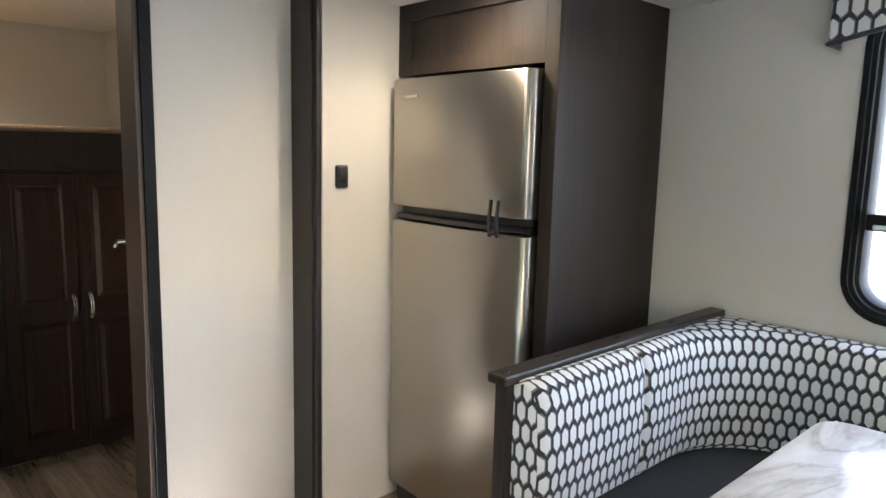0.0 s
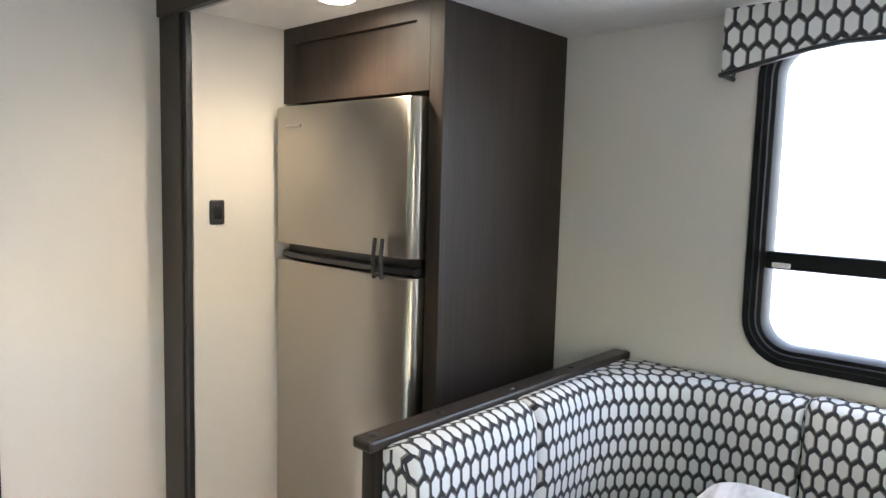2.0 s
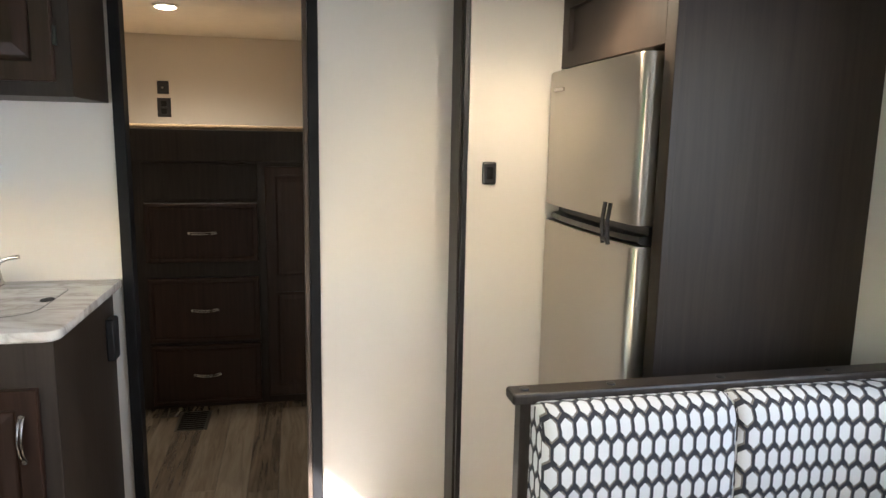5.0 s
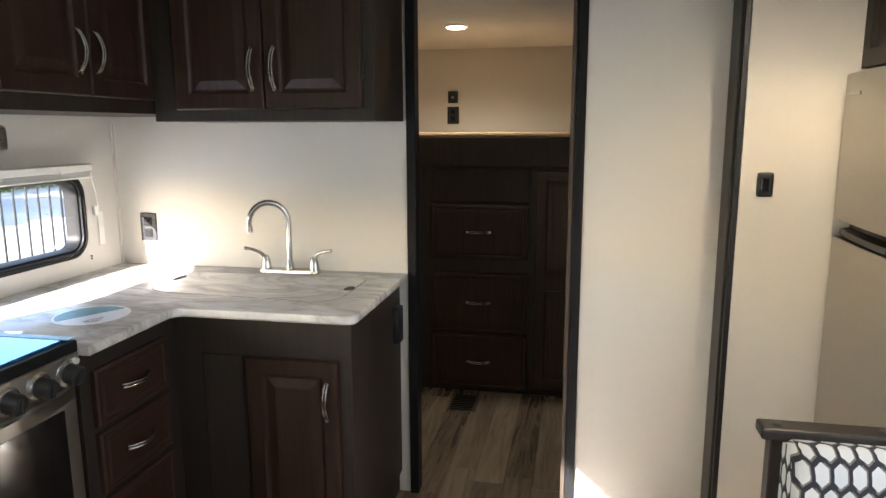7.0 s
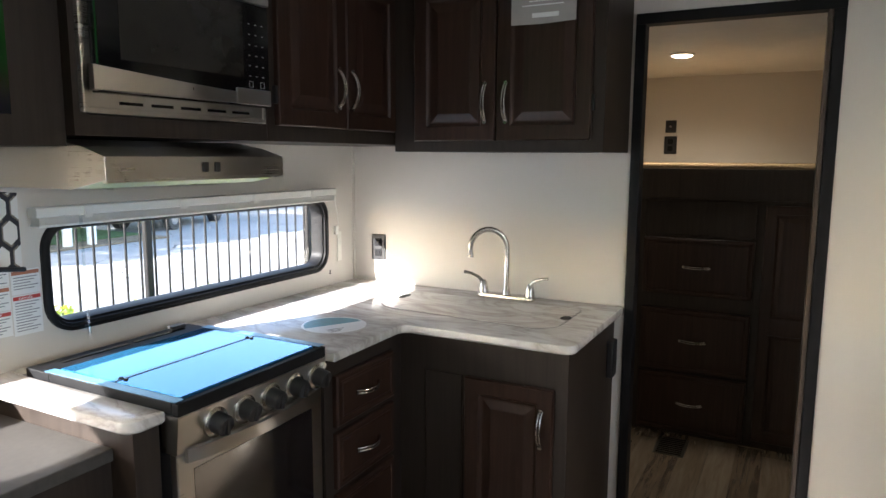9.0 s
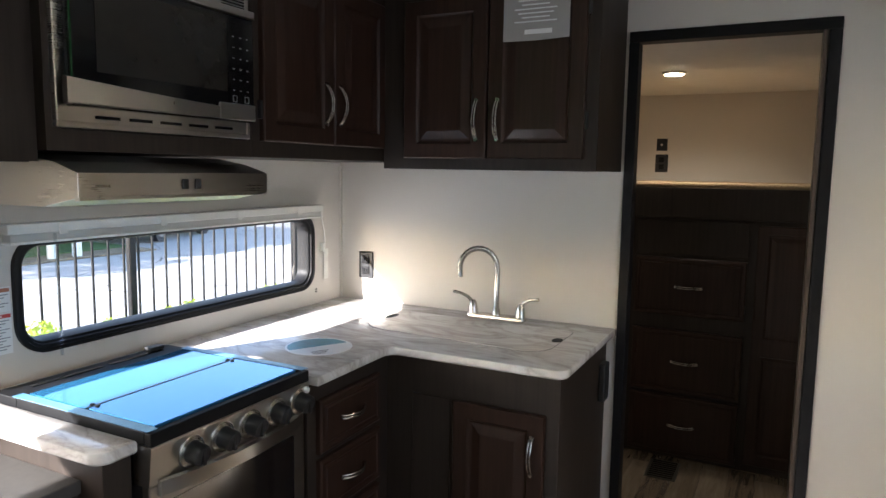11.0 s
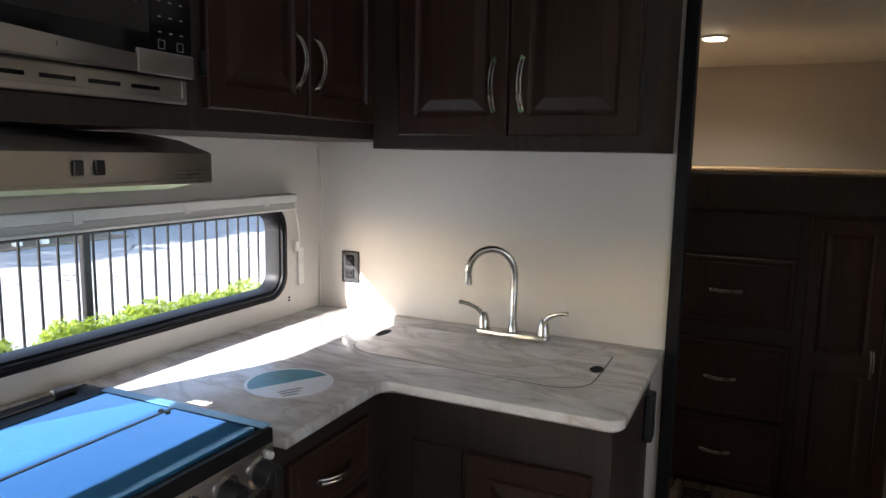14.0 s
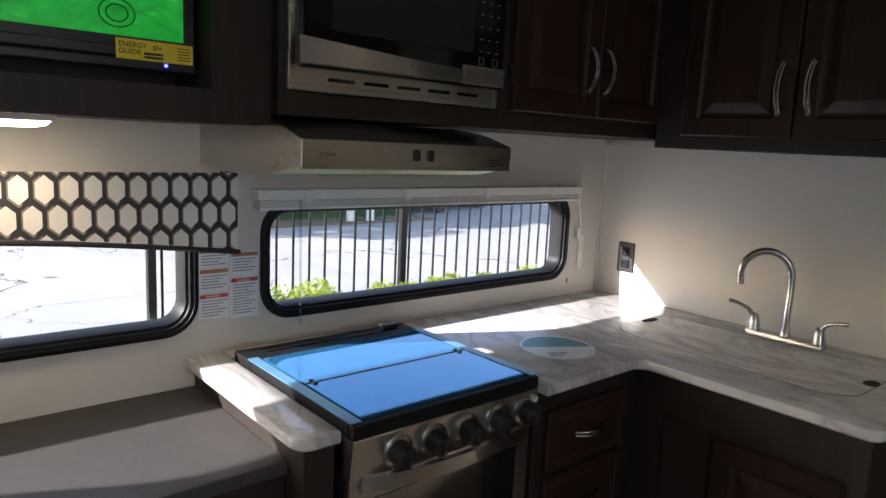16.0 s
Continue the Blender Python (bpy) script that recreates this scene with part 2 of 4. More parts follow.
def tube(points, radius, sides=10, bm=None):
    """A round bar along points; radius may be a list."""
    bm = bm or bmesh.new()
    pts = [Vector(p) for p in points]
    loops, last = [], None
    for k, p in enumerate(pts):
        way = (pts[min(k + 1, len(pts) - 1)] - pts[max(k - 1, 0)]).normalized()
        if last is None:
            side = way.orthogonal().normalized()
        else:
            side = (last - way * last.dot(way)).normalized()
        last = side
        other = way.cross(side)
        r = radius[k] if isinstance(radius, (list, tuple)) else radius
        loops.append([p + r * (math.cos(a) * side + math.sin(a) * other) for a in (2 * math.pi * i / sides for i in range(sides))])
    return rings(loops, bm=bm)


def rounded(points, radii, steps=6):
    """A 2D polygon with its corners rounded."""
    out = []
    for k, p in enumerate(points):
        r = radii[k] if isinstance(radii, (list, tuple)) else radii
        p, a, b = Vector(p), Vector(points[k - 1]), Vector(points[(k + 1) % len(points)])
        da, db = (a - p).normalized(), (b - p).normalized()
        half = da.angle(db) / 2
        if r <= 0:
            out.append(p)
            continue
        back = r / math.tan(half)
        mid = p + (da + db).normalized() * (r / math.sin(half))
        s, e = p + da * back - mid, p + db * back - mid
        turn = s.angle_signed(e)
        for i in range(steps + 1):
            c, n = math.cos(-turn * i / steps), math.sin(-turn * i / steps)
            out.append(mid + Vector((s.x * c - s.y * n, s.x * n + s.y * c)))
    return out


def slab(points, z0, z1, edge=0.004):
    """A flat board of a 2D outline, with eased upper and lower edges."""
    def loop(z, d):
        return [(p.x, p.y, z) for p in offset(points, d)]

    return rings([loop(z0, edge), loop(z0 + edge, 0), loop(z1 - edge, 0), loop(z1 - edge * 0.3, edge * 0.3), loop(z1, edge)])


def offset(points, d):
    """The outline moved inwards by d."""
    pts = [Vector(p) for p in points]
    area = sum(a.x * b.y - b.x * a.y for a, b in zip(pts, pts[1:] + pts[:1]))
    sign = 1 if area > 0 else -1
    out = []
    for k, p in enumerate(pts):
        t = (pts[(k + 1) % len(pts)] - pts[k - 1]).normalized()
        out.append(p + Vector((-t.y, t.x)) * d * sign)
    return out


def pull(face, parent, u, z0, z1, w, upright=True):
    """An arched double-bar cabinet pull."""
    bm = bmesh.new()
    for side in (-0.0046, 0.0046):
        pts = []
        for k in range(11):
            f = k / 10
            along = z0 + (z1 - z0) * f
            out = w - 0.003 + 0.03 * math.sin(math.pi * f) ** 0.75
            pts.append(face(u + side, out, along) if upright else face(along, out, u + side))
        tube(pts, [0.0029 + 0.0012 * abs(math.cos(math.pi * k / 10)) for k in range(11)], 8, bm)
    for end in (z0, z1):
        a, b = (face(u, w - 0.002, end), face(u, w + 0.005, end)) if upright else (face(end, w - 0.002, u), face(end, w + 0.005, u))
        tube([a, b], 0.0068, 10, bm)
    return part("handle", bm, CHROME, parent, "satin nickel arched pull", smooth=True)


DOOR_PROFILE = [(0, 0), (0, 0.015), (0.0035, 0.019), (0.05, 0.019), (0.056, 0.012), (0.061, 0.0105), (0.066, 0.0105), (0.092, 0.0165), (0.096, 0.017)]
DRAWER_PROFILE = [(0, 0), (0, 0.014), (0.006, 0.019), (0.018, 0.019), (0.022, 0.016), (0.026, 0.016), (0.03, 0.019)]


def panel_door(face, parent, u0, u1, z0, z1, handle=None, name="door"):
    ob = part(name, raised(face, u0, u1, z0, z1, DOOR_PROFILE), DOOR_WOOD, parent)
    if handle:
        pull(face, ob, *handle, 0.019)
    return ob


def drawer_front(face, parent, u0, u1, z0, z1, half=0.05):
    ob = part("drawer_front", raised(face, u0, u1, z0, z1, DRAWER_PROFILE), DOOR_WOOD, parent)
    mid = (u0 + u1) / 2
    pull(face, ob, (z0 + z1) / 2, mid - half, mid + half, 0.019, upright=False)
    return ob

# ---- the setting ----
CEIL, SLIDE_CEIL, SLIDE_FLOOR = 2.12, 1.845, 0.15
WALL_K, WALL_S, PART_X, SLIDE_END, SLIDE_BACK = -0.99, 1.383, -2.08, -1.745, 2.24
BED_BACK, BED_CEIL = -4.12, 1.975

structure("floor", box(-4.2, 3.46, -1.05, 1.44, -0.08, -0.004), plain("subfloor", (0.16, 0.13, 0.1), 0.6), "grey-brown vinyl plank floor", "floor")
structure("ceiling", box(-2.08, 3.46, -1.05, 1.44, CEIL, CEIL + 0.06), CEILING, "white vinyl ceiling of the main aisle", "ceiling")
structure("ceiling_bedroom", box(-4.2, -2.13, -1.05, 1.44, BED_CEIL, BED_CEIL + 0.06), CEILING, "cream vinyl ceiling of the bunk room", "ceiling")

# the partition with the bedroom doorway
DOOR_L, DOOR_R, DOOR_TOP = 0.27, 0.863, 1.952
structure("wall_partition", boxes((-2.13, PART_X, -1.05, DOOR_L, 0, CEIL), (-2.13, PART_X, DOOR_R, 1.44, 0, CEIL), (-2.13, PART_X, DOOR_L, DOOR_R, DOOR_TOP, CEIL)), WALL, "beige fabric-textured partition wall", "wall")
structure("wall_bunk_back", box(BED_BACK - 0.05, BED_BACK, -1.05, 1.44, 0, 2.0), WALL, "beige bunk room wall", "wall")
structure("wall_bunk_side", box(BED_BACK, -2.13, 1.383, 1.44, 0, 2.0), WALL, "beige bunk room wall", "wall")
structure("wall_bunk_other", box(BED_BACK, -2.13, -1.05, -0.99, 0, 2.0), WALL, "beige bunk room wall", "wall")

# kitchen wall, with two windows and an unseen door opening added to admit sun
KWIN = (-1.878, -0.630, 0.980, 1.30)
DWIN = (-0.464, 0.86, 0.972, 1.355)
SUN_OPENING = (1.80, 2.45, 0.0, 1.98)
FR = 0.034


def hole(win):
    return win[0] + 0.75 * FR, win[1] - 0.75 * FR, win[2] + 0.75 * FR, win[3] - 0.75 * FR


def wall_along_x(x0, x1, y0, y1, z0, z1, holes):
    """Boxes of a wall along x with rectangular openings, given from the lowest x up."""
    out, x = [], x0
    for a, b, c, d in holes:
        out += [(x, a, y0, y1, z0, z1)]
        if c > z0:
            out += [(a, b, y0, y1, z0, c)]
        out += [(a, b, y0, y1, d, z1)]
        x = b
    return boxes(*out, (x, x1, y0, y1, z0, z1))


structure("wall_kitchen", wall_along_x(PART_X, 3.46, -1.05, WALL_K, 0, CEIL, [hole(KWIN), hole(DWIN), SUN_OPENING]), WALL, "cream kitchen wall with two black-framed windows", "wall")
structure("wall_rear", box(3.4, 3.46, WALL_K, WALL_S, 0, CEIL), WALL, "plain beige end wall", "wall")
structure("wall_slide_opening", boxes((-2.08, -1.975, WALL_S, 1.44, 0, CEIL), (1.32, 3.46, WALL_S, 1.44, 0, CEIL), (-1.975, 1.32, WALL_S, 1.44, 1.94, CEIL)), WALL, "beige side wall round the slide-out opening", "wall")
HERE[0] = SLIDE
structure("floor_slide", box(SLIDE_END - 0.05, 1.3, 1.345, SLIDE_BACK + 0.05, 0.0, SLIDE_FLOOR), plain("tan_carpet", (0.3, 0.22, 0.15), 0.95, spread=0.35, scale=140, bump=0.9), "raised floor of the slide-out in tan carpet", "floor")
structure("ceiling_slide", box(SLIDE_END - 0.05, 1.3, 1.36, SLIDE_BACK + 0.05, SLIDE_CEIL, SLIDE_CEIL + 0.05), CEILING, "white vinyl ceiling of the slide-out", "ceiling")
SWIN = (-0.53, 0.95, 0.955, 1.80)
structure("wall_slide_back", wall_along_x(SLIDE_END - 0.05, 1.3, SLIDE_BACK, SLIDE_BACK + 0.06, SLIDE_FLOOR, SLIDE_CEIL, [(SWIN[0] + 0.04, SWIN[1] - 0.04, SWIN[2] + 0.04, SWIN[3] - 0.04)]), WALL, "pale grey slide-out wall behind the dinette", "wall")
structure("wall_slide_end", box(SLIDE_END - 0.05, SLIDE_END, 1.345, SLIDE_BACK, SLIDE_FLOOR, SLIDE_CEIL), WALL, "beige end wall of the slide-out", "wall")
structure("wall_slide_far", box(1.25, 1.3, 1.345, SLIDE_BACK, SLIDE_FLOOR, SLIDE_CEIL), WALL, "beige end wall of the slide-out", "wall")

fascia = thing("slide_trim", "dark wood fascia boards round the slide-out opening", "trim", (-1.83, 1.33, 0), kind="structure")
part("jamb_board", box(-1.8935, -1.772, 1.322, 1.339, 0.11, 1.84), TRIM_WOOD, fascia, bevel=0.003)
part("header_board", box(-1.8935, 1.28, 1.314, 1.339, 1.84, 1.97), TRIM_WOOD, fascia, bevel=0.003)
part("gasket", box(-1.772, -1.752, 1.33, 1.352, 0.11, 1.84), BLACK, fascia, "black rubber seal")
HERE[0] = MAIN


# ---- openings ----
def loop_at(face, u0, u1, z0, z1, inset, radius, w):
    r = max(0.006, radius - inset)
    pts = rounded([(u0 + inset, z0 + inset), (u1 - inset, z0 + inset), (u1 - inset, z1 - inset), (u0 + inset, z1 - inset)], r, 7)
    return [face(p.x, w, p.y) for p in pts]


def rv_window(name, face, win, radius, fr, label, bars=()):
    u0, u1, z0, z1 = win
    ob = thing(name, label, "window", face((u0 + u1) / 2, 0, z0), kind="structure")
    prof = [(0.0, -0.004), (0.0, 0.011), (0.003, 0.014), (0.34 * fr, 0.015), (0.4 * fr, 0.010), (0.62 * fr, 0.0095), (0.67 * fr, 0.003), (0.86 * fr, 0.0), (fr, -0.012), (fr, -0.055), (0.5 * fr, -0.06)]
    part("window_frame", rings([loop_at(face, *win, i, radius, w) for i, w in prof], False, False), BLACK_FRAME, ob, "rounded black metal frame", smooth=True)
    pane = part("pane", rings([loop_at(face, *win, fr * 0.9, radius, w) for w in (-0.034, -0.038)]), GLASS, ob)
    pane.visible_shadow = False
    for z in bars:
        part("window_bar", box(*face.box(u0 + fr * 0.9, u1 - fr * 0.9, -0.03, -0.004, z - 0.022, z + 0.022)), BLACK_FRAME, ob, bevel=0.004)
    return ob


K_FACE, S_FACE = Face("+y", WALL_K), Face("-y", SLIDE_BACK)
rv_window("window_1", K_FACE, KWIN, 0.085, FR, "long low kitchen window with rounded black frame")
rv_window("window_2", K_FACE, DWIN, 0.085, FR, "wide window with rounded black frame below a valance")
HERE[0] = SLIDE
w3 = rv_window("window_3", S_FACE, SWIN, 0.12, 0.05, "large dinette window with rounded black frame", bars=(1.222,))
part("latch", box(*S_FACE.box(-0.468, -0.425, -0.004, 0.005, 1.205, 1.217)), WHITE, w3, "small white sash latch", bevel=0.002)
HERE[0] = MAIN

door_trim = thing("door_trim", "black trim round the bunk room doorway", "trim", (PART_X, 0.27, 0), kind="structure")
part("trim_side", box(-2.13, -2.066, 0.248, 0.283, 0, 1.938), BLACK_FRAME, door_trim, bevel=0.003)
part("trim_side", box(-2.085, -2.066, 0.862, 0.898, 0, 1.938), BLACK_FRAME, door_trim, bevel=0.003)
part("trim_top", box(-2.13, -2.066, 0.248, 0.898, 1.938, 1.975), BLACK_FRAME, door_trim, bevel=0.003)

part("jamb_liner", box(-2.21, -2.072, 0.846, 0.8615, 0, 1.95), BROWN_WOOD, door_trim, "brown jamb liner", bevel=0.002)

# bunk room door, swung open into the room
door = thing("door_1", "smoked wood bunk room door standing open", "door", (-2.215, 0.868, 0), kind="structure")
dm = Matrix.Translation((-2.215, 0.868, 0)) @ Matrix.Rotation(radians(180 - 17.5), 4, "Z")


def turned(bm, m):
    bmesh.ops.transform(bm, matrix=m, verts=bm.verts)
    return bm


part("door_leaf", turned(box(0, 0.56, -0.03, 0, 0.012, 1.93), dm), FRAME_WOOD, door, bevel=0.002)
knob = bmesh.new()
tube([dm @ Vector((0.5, 0.0, 1.0)), dm @ Vector((0.5, 0.02, 1.0)), dm @ Vector((0.5, 0.022, 1.0)), dm @ Vector((0.5, 0.055, 1.0))], [0.026, 0.026, 0.009, 0.009], 14, knob)
tube([dm @ Vector((0.505, 0.055, 1.0)), dm @ Vector((0.45, 0.06, 1.0)), dm @ Vector((0.39, 0.055, 1.0))], [0.011, 0.009, 0.008], 10, knob)
part("door_handle", knob, CHROME, door, "satin nickel lever", smooth=True)
for z in (0.25, 0.95, 1.1, 1.75):
    part("hinge", turned(box(-0.004, 0.002, -0.028, -0.002, z, z + 0.07), dm), BLACK, door)


# ---- fridge and its cabinet ----
HERE[0] = SLIDE
FX0, FX1, FRONT = -1.708, -1.122, 1.645
F_FACE = Face("-y", FRONT)
cab = thing("fridge_cabinet", "tall smoked wood cabinet built round the fridge", "cabinet", (-1.42, 1.95, SLIDE_FLOOR))
part("stile", box(-1.122, -1.074, FRONT, FRONT + 0.02, SLIDE_FLOOR, SLIDE_CEIL), FRAME_WOOD, cab, bevel=0.002)
part("side_panel", box(-1.135, -1.104, FRONT + 0.02, SLIDE_BACK, SLIDE_FLOOR, SLIDE_CEIL), FRAME_WOOD, cab, bevel=0.002)
part("top_box", box(SLIDE_END, -1.122, FRONT + 0.02, SLIDE_BACK, 1.625, SLIDE_CEIL), FRAME_WOOD, cab)
part("top_panel", raised(F_FACE, SLIDE_END, -1.122, 1.622, SLIDE_CEIL, [(0, -0.02), (0, 0.0), (0.048, 0.0), (0.05, -0.014), (0.056, -0.014)]), FRAME_WOOD, cab, "flat recessed panel over the fridge")

fridge = thing("fridge", "stainless steel two-door fridge with black handle band", "fridge", (-1.435, 1.9, SLIDE_FLOOR))
part("body", box(FX0 + 0.004, FX1 - 0.004, FRONT + 0.02, SLIDE_BACK - 0.02, SLIDE_FLOOR, 1.60), BLACK, fridge, bevel=0.004)


def fridge_door(name, z0, z1, label):
    """A softly bowed door whose free edge rolls back."""
    loops = []
    for z, inset in ((z0, 0.004), (z0 + 0.005, 0), (z1 - 0.005, 0), (z1, 0.004)):
        pts = []
        for k in range(13):
            f = k / 12
            x = FX0 + inset + (FX1 - FX0 - 0.03 - inset) * f
            pts.append((x, FRONT - 0.046 - 0.008 * math.sin(math.pi * f) + inset, z))
        for k in range(1, 7):
            a = radians(90 * k / 6)
            pts.append((FX1 - 0.03 + 0.026 * math.sin(a), FRONT - 0.046 + 0.03 * (1 - math.cos(a)) + inset, z))
        pts += [(FX1 - 0.004, FRONT + 0.018, z), (FX0 + inset, FRONT + 0.018, z)]
        loops.append(pts)
    return part(name, rings(loops), STEEL_UP, fridge, label, smooth=True)


upper = fridge_door("freezer_door", 1.202, 1.605, "brushed steel freezer door")
fridge_door("fridge_door", 0.225, 1.152, "brushed steel fridge door")
part("badge", box(-1.655, -1.583, FRONT - 0.056, FRONT - 0.05, 1.543, 1.553), CHROME, fridge, "small silver badge")
part("toe_grille", box(FX0 + 0.01, FX1 - 0.01, FRONT - 0.02, FRONT + 0.018, SLIDE_FLOOR + 0.004, 0.215), BLACK, fridge, bevel=0.003)
band = [[(FX0 + (FX1 - 0.012 - FX0) * f, FRONT + 0.015 - d * (0.35 + 0.65 * math.sin(math.pi * min(max(f, 0.03), 0.97)) ** 0.35), z) for d, z in ((0.0, 1.154), (0.055, 1.154), (0.07, 1.162), (0.062, 1.174), (0.026, 1.177), (0.026, 1.196), (0.0, 1.2))] for f in (k / 24 for k in range(25))]
part("handle_band", rings(band), BLACK, fridge, "black recessed handle band", smooth=True)
for x in (-1.236, -1.207):
    part("latch_bar", tube([(x, FRONT - 0.072, 1.147), (x, FRONT - 0.077, 1.2), (x, FRONT - 0.07, 1.25)], 0.0055, 8), BLACK, fridge, "black travel latch bar", smooth=True)
part("latch_pin", tube([(-1.236, FRONT - 0.074, 1.158), (-1.207, FRONT - 0.074, 1.158)], 0.006, 8), BLACK, fridge)

sw = thing("light_switch", "black rocker switch on the beige slide-out wall", "switch", (SLIDE_END, 1.415, 1.26))
part("plate", box(SLIDE_END, SLIDE_END + 0.008, 1.392, 1.437, 1.258, 1.329), BLACK, sw, bevel=0.0065)
part("rocker", box(SLIDE_END + 0.008, SLIDE_END + 0.012, 1.403, 1.425, 1.275, 1.312), BLACK_GLASS, sw, bevel=0.002)


HERE[0] = MAIN


def downlight(place, label, watts_glow=14.0, radius=0.045):
    x, y, z = place
    ob = thing("ceiling_light", label, "light", place, group="ceiling lights")
    part("rim", tube([(x, y, z), (x, y, z - 0.008), (x, y, z - 0.010)], [radius + 0.014, radius + 0.012, radius + 0.004], 28), WHITE, ob, smooth=True)
    part("lens", tube([(x, y, z - 0.010), (x, y, z - 0.013)], [radius, radius * 0.9], 28), glow("lamp_lens", (1.0, 0.85, 0.62), watts_glow), ob, "glowing warm lens")
    return ob


HERE[0] = SLIDE
downlight((-1.30, 1.49, SLIDE_CEIL), "round recessed ceiling light in the slide-out")
HERE[0] = MAIN
downlight((-3.12, 0.25, BED_CEIL), "round recessed ceiling light over the bunk")
# assumed fixture for the added aisle fill, never in view
downlight((0.9, 0.3, CEIL), "assumed round ceiling light in the aisle, out of view")

# ---- dinette ----
HERE[0] = SLIDE
bench = thing("dinette_bench", "dark wood dinette bench base and end panel", "bench", (-0.87, 1.7, SLIDE_FLOOR))
part("end_panel", box(-0.884, -0.848, 1.232, SLIDE_BACK, 0.112, 0.895), TRIM_WOOD, bench, bevel=0.003)
part("cap", box(-0.893, -0.840, 1.214, SLIDE_BACK, 0.895, 0.918), TRIM_WOOD, bench, "dark eased cap rail", bevel=0.006)
part("seat_box", boxes((-0.846, -0.36, 1.30, SLIDE_BACK, SLIDE_FLOOR, 0.47), (-0.36, 1.24, 1.72, SLIDE_BACK, SLIDE_FLOOR, 0.47)), TRIM_WOOD, bench)
for y in (1.245, 1.43, 1.68, 1.95):
    part("screw_cap", tube([(-0.866, y, 0.917), (-0.866, y, 0.921), (-0.866, y, 0.922)], [0.010, 0.009, 0.004], 12), BLACK, bench, smooth=True)


def cushion(name, front, back, z0, z1, label, ends=(True, True), start=0.0):
    """Upholstery along a line of front points, each with its point at the back, with a UV map in metres."""
    mesh = bpy.data.meshes.new(name)
    bm = bmesh.new()
    uv = bm.loops.layers.uv.new("UVMap")
    eased = [0.0] * len(front)
    for at, flag in ((0, ends[0]), (-1, ends[1])):
        if flag:
            near = 1 if at == 0 else -2
            for share, place in ((0.012, 1), (0.035, 2)):
                f = Vector(front[at]).lerp(Vector(front[near]), share / (Vector(front[near]) - Vector(front[at])).length)
                b = Vector(back[at]).lerp(Vector(back[near]), share / max((Vector(back[near]) - Vector(back[at])).length, share))
                k = place if at == 0 else len(front) - place
                front.insert(k, tuple(f))
                back.insert(k, tuple(b))
                eased.insert(k, 0.004 if place == 1 else 0.0)
            eased[at] = 0.016
    dist = [start]
    for a, b in zip(front, front[1:]):
        dist.append(dist[-1] + (Vector(b) - Vector(a)).length)
    rows = []
    height = z1 - z0
    prof = [(0.03, 0.0), (0.0, 0.03), (-0.008, height * 0.5), (0.0, height - 0.035), (0.01, height - 0.012), (0.03, height), (0.6, height + 0.004), (1.0, height - 0.004)]
    for f, b, ease in zip(front, back, eased):
        f, b = Vector(f), Vector(b)
        span = (b - f).length
        f = f + (b - f) * (ease / span)
        span -= ease
        line, v, prev = [], 0.0, None
        for d, h in prof:
            q = f + (b - f) * (d / span if d <= 0.03 else d)
            p = Vector((q.x, q.y, z0 + h - (ease * 0.5 if h > height * 0.6 else 0)))
            v += (p - prev).length if prev is not None else 0
            prev = p
            line.append((bm.verts.new(p), v))
        rows.append(line)
    for k in range(len(rows) - 1):
        for i in range(len(prof) - 1):
            quad = [(rows[k][i], dist[k]), (rows[k + 1][i], dist[k + 1]), (rows[k + 1][i + 1], dist[k + 1]), (rows[k][i + 1], dist[k])]
            face = bm.faces.new([q[0][0] for q in quad])
            for lp, ((_, v), u) in zip(face.loops, quad):
                lp[uv].uv = (u, v)
    for flag, row, f, b in ((ends[0], rows[0], front[0], back[0]), (ends[1], rows[-1], front[-1], back[-1])):
        if flag:
            f, b = Vector(f), Vector(b)
            low = [bm.verts.new((b.x, b.y, z0)), ]
            face = bm.faces.new([v for v, _ in row] + low)
            for lp in face.loops:
                q = Vector((lp.vert.co.x, lp.vert.co.y))
                lp[uv].uv = (-(q - f).length, lp.vert.co.z - z0)
    bmesh.ops.transform(bm, matrix=HERE[0], verts=bm.verts)
    bmesh.ops.recalc_face_normals(bm, faces=bm.faces)
    bm.to_mesh(mesh)
    bm.free()
    mesh.materials.append(CLOTH)
    for p in mesh.polygons:
        p.use_smooth = True
    mesh.set_sharp_from_angle(angle=radians(50))
    return tagged(new(name, mesh), label, "cushion", "dinette cushions")


CU0, CU1, CF, CB = 0.565, 0.905, -0.765, 2.115
side = [(CF, 1.252 + 0.412 * k / 6) for k in range(7)]
cushion("back_cushion", side, [(-0.846, y) for _, y in side], CU0, CU1, "white and black hexagon-patterned dinette back cushion")
arc_r = 0.27
curve, outer = [(CF, 1.668), (CF, 1.76), (CF, CB - arc_r)], [(-0.846, 1.668), (-0.846, 1.76), (-0.846, CB - arc_r)]
centre = Vector((CF + arc_r, CB - arc_r))
for k in range(1, 13):
    a = radians(180 - 90 * k / 12)
    d = Vector((math.cos(a), math.sin(a)))
    curve.append(tuple(centre + d * arc_r))
    far = min((-0.846 - centre.x) / d.x if d.x < -1e-6 else 9, (SLIDE_BACK - 0.004 - centre.y) / d.y if d.y > 1e-6 else 9)
    outer.append(tuple(centre + d * far))
curve += [(-0.40, CB), (-0.345, CB)]
outer += [(-0.40, SLIDE_BACK - 0.004), (-0.345, SLIDE_BACK - 0.004)]
cushion("corner_cushion", curve, outer, CU0, CU1, "hexagon-patterned curved corner back cushion of the dinette", start=0.416)
